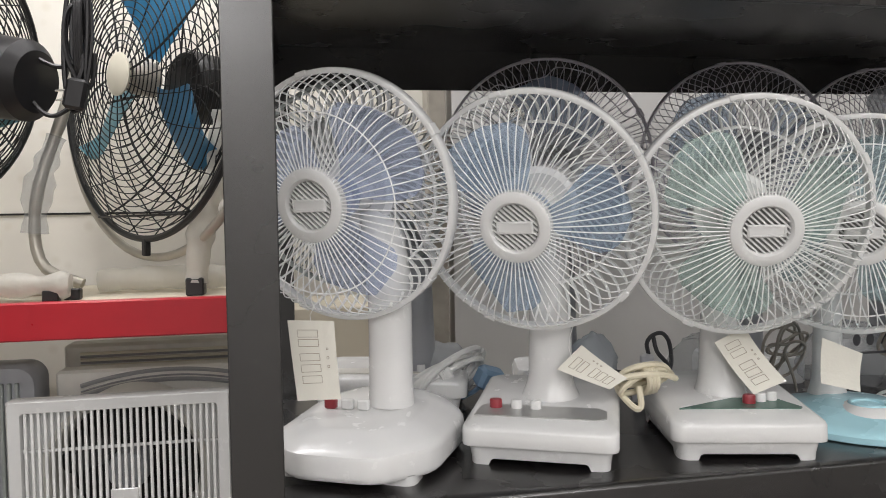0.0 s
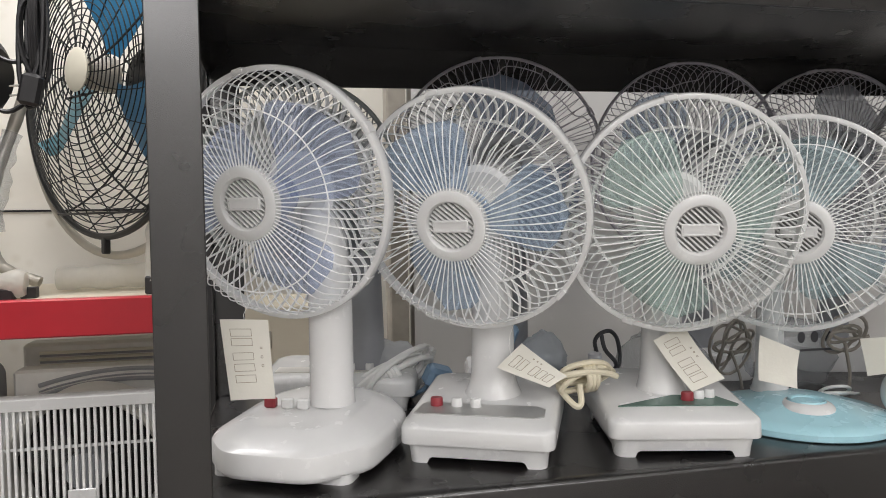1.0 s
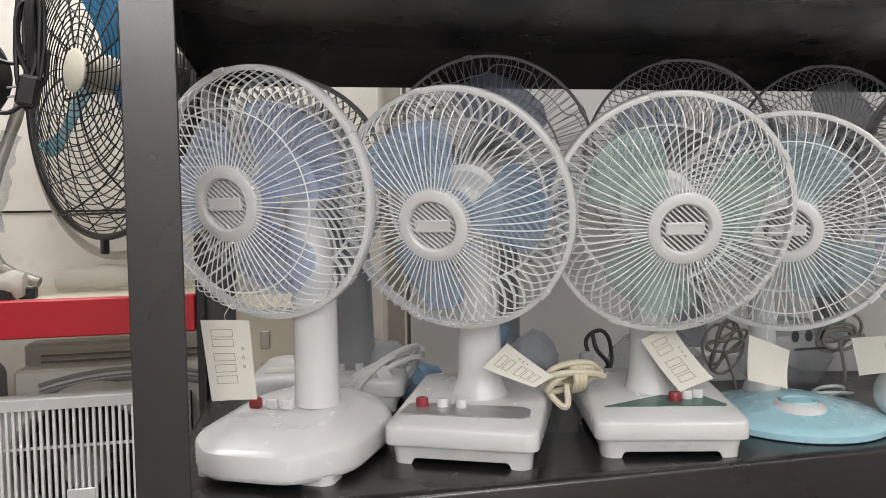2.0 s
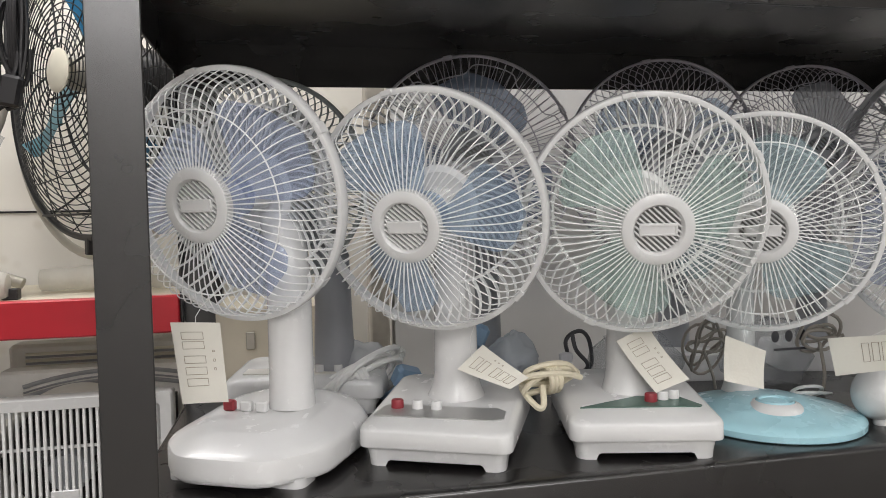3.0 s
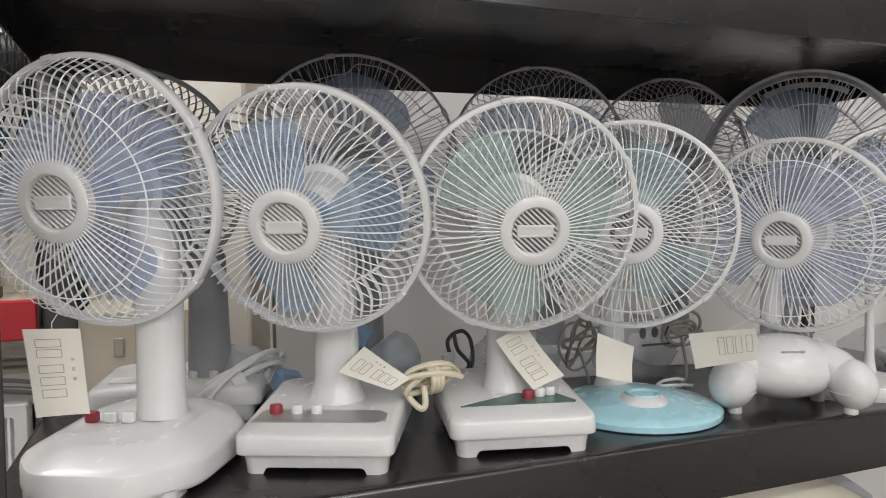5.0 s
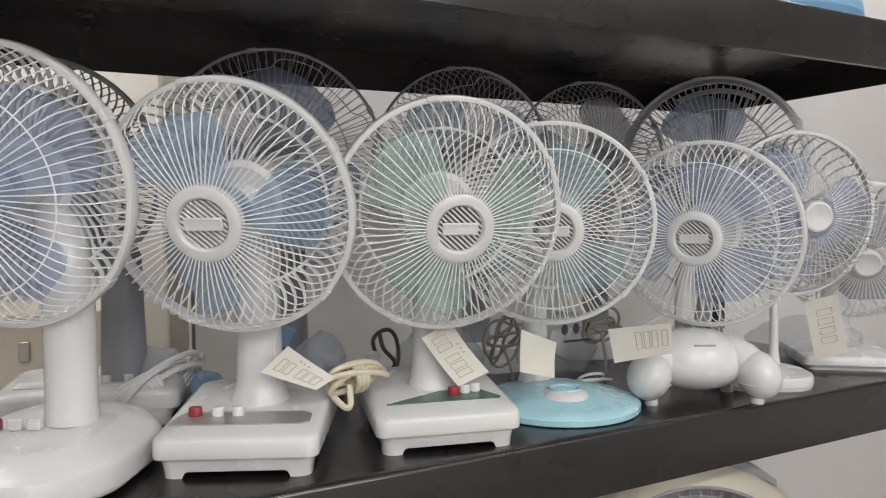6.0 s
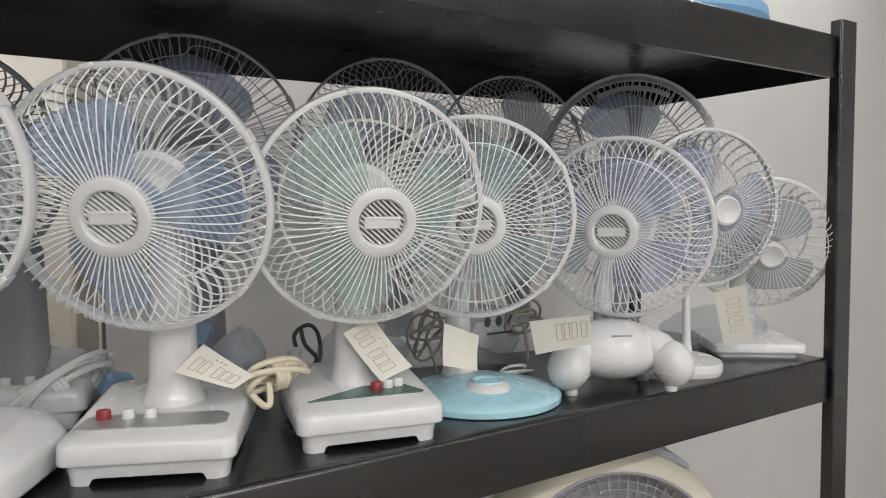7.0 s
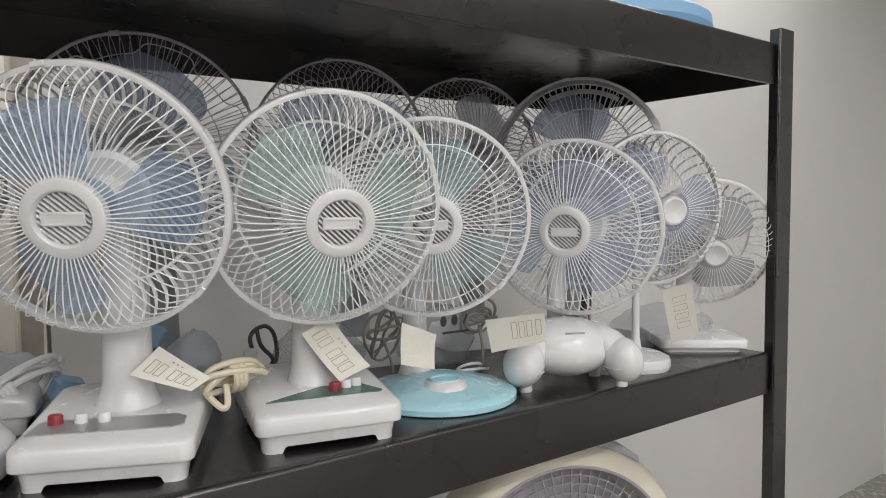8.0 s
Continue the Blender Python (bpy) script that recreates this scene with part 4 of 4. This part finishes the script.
price_tag((1.008, 0.094, 1.135), (1.067, 0.090, 1.111), (1.062, 0.088, 1.059), (1.003, 0.090, 1.074), 0.003, [], "blank cream paper price tag above the blue disc", (1.06, 0.12, 1.15))
price_tag((1.155, 0.08, 1.125), (1.214, 0.01, 1.139), (1.218, 0.01, 1.094), (1.168, 0.08, 1.072), 0.003, [(u, 0.2, u + 0.09, 0.72) for u in (0.42, 0.55, 0.68, 0.84)], "cream paper price tag beside the rounded fan body", (1.225, 0.03, 1.15))
price_tag((1.612, 0.085, 1.138), (1.650, 0.045, 1.154), (1.681, 0.045, 1.045), (1.646, 0.085, 1.030), 0.004, [(0.3, v, 0.75, v + 0.1) for v in (0.2, 0.36, 0.52, 0.68)], "long cream paper price tag by the flat base", (1.64, 0.09, 1.18))


# ---- cords, plugs and bags ----
def cord(name, centre, rx, ry, loops, r, material, label, turn=(0, 0, 0), mess=0.25, tie=True, seed=1, tails=()):
    random.seed(seed)
    g, n, pts = Geo(), 26, []
    ph = [random.uniform(0, 6.28) for _ in range(6)]
    for i in range(loops * n):
        a, k = 2 * math.pi * i / n, i / n
        s = 1 + mess * math.sin(0.83 * k * 3 + ph[0]) * 0.7 + mess * 0.5 * math.sin(a * 2 + ph[1] + k)
        w = noise.noise_vector(Vector((i * 0.11, seed * 3.1, 0))) * mess * min(rx, ry) * 0.9
        pts.append((w.x + rx * s * math.cos(a) + mess * rx * 0.3 * math.sin(k * 2.1 + ph[2]), w.y + ry * s * math.sin(a) * (1 + mess * math.sin(k * 1.7 + ph[3])), r * (1 + 1.5 * math.sin(k * 2.3 + ph[4]) + 1.2 * math.cos(a + ph[5] + k))))
    m = pose(*centre, *turn)
    g.tube(pts, r, 7, m=m)
    ob = solid(name, g, material, label, "cable", group="coiled cables")
    if tie:
        for d in (-0.006, 0.0, 0.006):
            part("tie_turn", Geo().tube([(d + rx * 0.05 + 0.3 * r * math.cos(2 * math.pi * i / 16), (ry + 2.2 * r) * math.cos(2 * math.pi * i / 16) * 0.75, 3.4 * r * math.sin(2 * math.pi * i / 16)) for i in range(16)], r, 7, True, m=m), material, ob)
    for t in tails:
        part("loose_end", Geo().tube(curve(t), r, 7), material, ob)
    return ob


cord("cable_coil", (0.772, 0.135, 1.081), 0.040, 0.017, 3, 0.0043, CORDC, "cream power cord tied in a bundle between two bases", (-35, -6, 8), 0.2, True, 3, [[(0.742, 0.14, 1.083), (0.735, 0.142, 1.07), (0.748, 0.12, 1.05), (0.757, 0.118, 1.052), (0.760, 0.13, 1.075)]])
cord("cable_coil", (-0.247, 1.25, 1.80), 0.028, 0.14, 4, 0.006, BLACKPL, "black power cable looped and hung on the wire cage", (90, 0, 0), 0.3, True, 5, [[(-0.24, 1.26, 1.74), (-0.30, 1.25, 1.72), (-0.36, 1.25, 1.745), (-0.41, 1.26, 1.76)], [(-0.25, 1.26, 1.64), (-0.31, 1.25, 1.595), (-0.35, 1.25, 1.61), (-0.39, 1.26, 1.67)]])
ob = solid("power_plug", Geo().box(-0.026, 0.026, -0.018, 0.018, -0.04, 0.04, 0.008, pose(-0.252, 1.225, 1.645, 0, 12, 0)), BLACKPL, "black moulded plug hanging from the looped cable", "plug")
for dz in (-0.012, 0.012):
    part("pin", Geo().tube([(-0.275, 1.225, 1.645 + dz), (-0.302, 1.225, 1.642 + dz)], 0.0028, 8), FOIL, ob)
part("lead", Geo().tube(curve([(-0.245, 1.225, 1.682), (-0.236, 1.23, 1.72), (-0.24, 1.24, 1.78)]), 0.006, 8), BLACKPL, ob)
cord("cable_coil", (0.540, 0.375, 1.042), 0.064, 0.034, 5, 0.0050, CORDW, "white power cord coiled behind the fans", (-50, -28, 10), 0.3, True, 8, [[(0.54, 0.42, 1.03), (0.50, 0.40, 1.02), (0.48, 0.36, 1.008), (0.50, 0.33, 1.006)], [(0.53, 0.41, 1.04), (0.52, 0.36, 1.015), (0.515, 0.32, 1.006)], [(0.57, 0.43, 1.05), (0.60, 0.44, 1.075), (0.61, 0.44, 1.06), (0.62, 0.44, 1.03)]])
cord("cable_coil", (1.112, 0.31, 1.078), 0.026, 0.030, 5, 0.0026, CORDG, "olive grey cord in a messy tangle", (-70, 10, 0), 0.5, False, 4, [[(1.11, 0.31, 1.07), (1.12, 0.30, 1.03), (1.125, 0.30, 1.006)]])
cord("cable_coil", (1.515, 0.24, 1.055), 0.035, 0.04, 5, 0.003, CORDG, "grey cord tangled behind the stem", (-75, 0, -30), 0.5, False, 6)
cord("cable_coil", (1.30, 0.27, 1.09), 0.03, 0.02, 4, 0.003, CORDG, "olive grey cord tangled behind the rounded fan", (-70, 0, -20), 0.5, False, 9, [[(1.30, 0.27, 1.08), (1.31, 0.27, 1.03), (1.30, 0.26, 1.004)]])
cord("cable_coil", (1.225, 0.20, 1.014), 0.03, 0.016, 2, 0.0026, CORDW, "thin white cord on the shelf deck", (-30, 0, 0), 0.3, False, 12)
g = Geo().tube(curve([(0.875, 0.33, 1.075), (0.872, 0.33, 1.095), (0.885, 0.335, 1.107), (0.905, 0.34, 1.108), (0.92, 0.345, 1.09), (0.925, 0.35, 1.05), (0.91, 0.36, 1.03), (0.90, 0.36, 1.006)]), 0.0035, 7)
g.tube(curve([(0.885, 0.335, 1.107), (0.89, 0.33, 1.08), (0.91, 0.33, 1.055), (0.90, 0.34, 1.04), (0.85, 0.35, 1.042), (0.80, 0.37, 1.05)]), 0.0035, 7)
ob = solid("power_plug", g, CORDD, "dark cord with a grey moulded plug", "plug")
part("plug_body", Geo().lathe([(0.026, 0), (0.027, 0.004), (0.010, 0.062), (0.012, 0.066), (0.012, 0.074), (0.005, 0.078), (0, 0.078)], 24, pose(0.872, 0.33, 1.0) @ Matrix.Diagonal((1, 0.6, 1, 1))), PALEGREY, ob, "grey moulded plug")
ob = solid("power_plug", Geo().box(-0.022, 0.022, -0.016, 0.016, -0.018, 0.018, 0.006, pose(0.612, 0.36, 1.045, 20, 18, 15)).tube([(0.605, 0.36, 1.04), (0.59, 0.38, 1.02), (0.575, 0.40, 1.006)], 0.004, 7), BLUEPLUG, "blue rubber plug on a cord", "plug")
solid("power_plug", Geo().box(-0.016, 0.016, -0.014, 0.014, -0.02, 0.02, 0.006, pose(0.735, 0.38, 1.105, 0, 25, 0)).tube([(0.735, 0.38, 1.09), (0.74, 0.385, 1.05), (0.745, 0.39, 1.004)], 0.004, 7), BLUEPLUG, "blue rubber plug beside a ribbed roll", "plug")


def bag(centre, rx, ry, rz, material, label, seed=0, yaw=0):
    """A crumpled plastic bag resting on the deck."""
    prof = [(math.sin(math.pi * k / 20), -math.cos(math.pi * k / 20)) for k in range(21)]
    g = Geo().lathe(prof, 40)
    out = []
    for p in g.v:
        v = Vector(p)
        s = 1 + 0.22 * noise.noise(v * 1.7 + Vector((seed, 0, 0))) + 0.09 * noise.noise(v * 5 + Vector((0, seed, 0)))
        v = Vector((v.x * rx * s, v.y * ry * s, v.z * rz * s))
        v.z = max(v.z, -rz * 0.9)
        out.append(tuple(v))
    g.v = out
    return solid("plastic_bag", g, material, label, "plastic bag", m=pose(centre[0], centre[1], DECK + rz * 0.9 + 0.001, 0, 0, yaw), smooth=60)


ROLL = clear("grey_blue_film", (0.70, 0.75, 0.80), 0.42, 0.3, 0.5)
bag((0.535, 0.435), 0.062, 0.045, 0.052, clear("greyish_bag_film", (0.72, 0.74, 0.76), 0.6, 0.25, 0.8), "grey plastic wrap round a rear fan base", 21)
bag((0.795, 0.385), 0.050, 0.035, 0.056, ROLL, "grey-blue film bag with a ribbed roll", 3)
bag((1.00, 0.34), 0.075, 0.05, 0.058, BAG, "crumpled clear plastic bag on the deck", 7)
ob = bag((1.255, 0.345), 0.085, 0.05, 0.062, BAG, "crumpled clear plastic bag with dark print", 12)
for k in range(3):
    part("printed_dot", Geo().lathe([(0, 0), (0.009, 0), (0.009, 0.001), (0, 0.001)], 20, pose(-0.025 + 0.026 * k, -0.056, 0.037, 90, 0, 0) @ Matrix.Diagonal((0.8, 1.1, 1, 1))), CORDD, ob)
part("printed_bar", Geo().box(-0.028, 0.034, -0.058, -0.057, 0.013, 0.017), CORDD, ob)
bag((1.77, 0.20), 0.11, 0.075, 0.045, BAG, "clear plastic wrap over a flat white base", 15, -30)
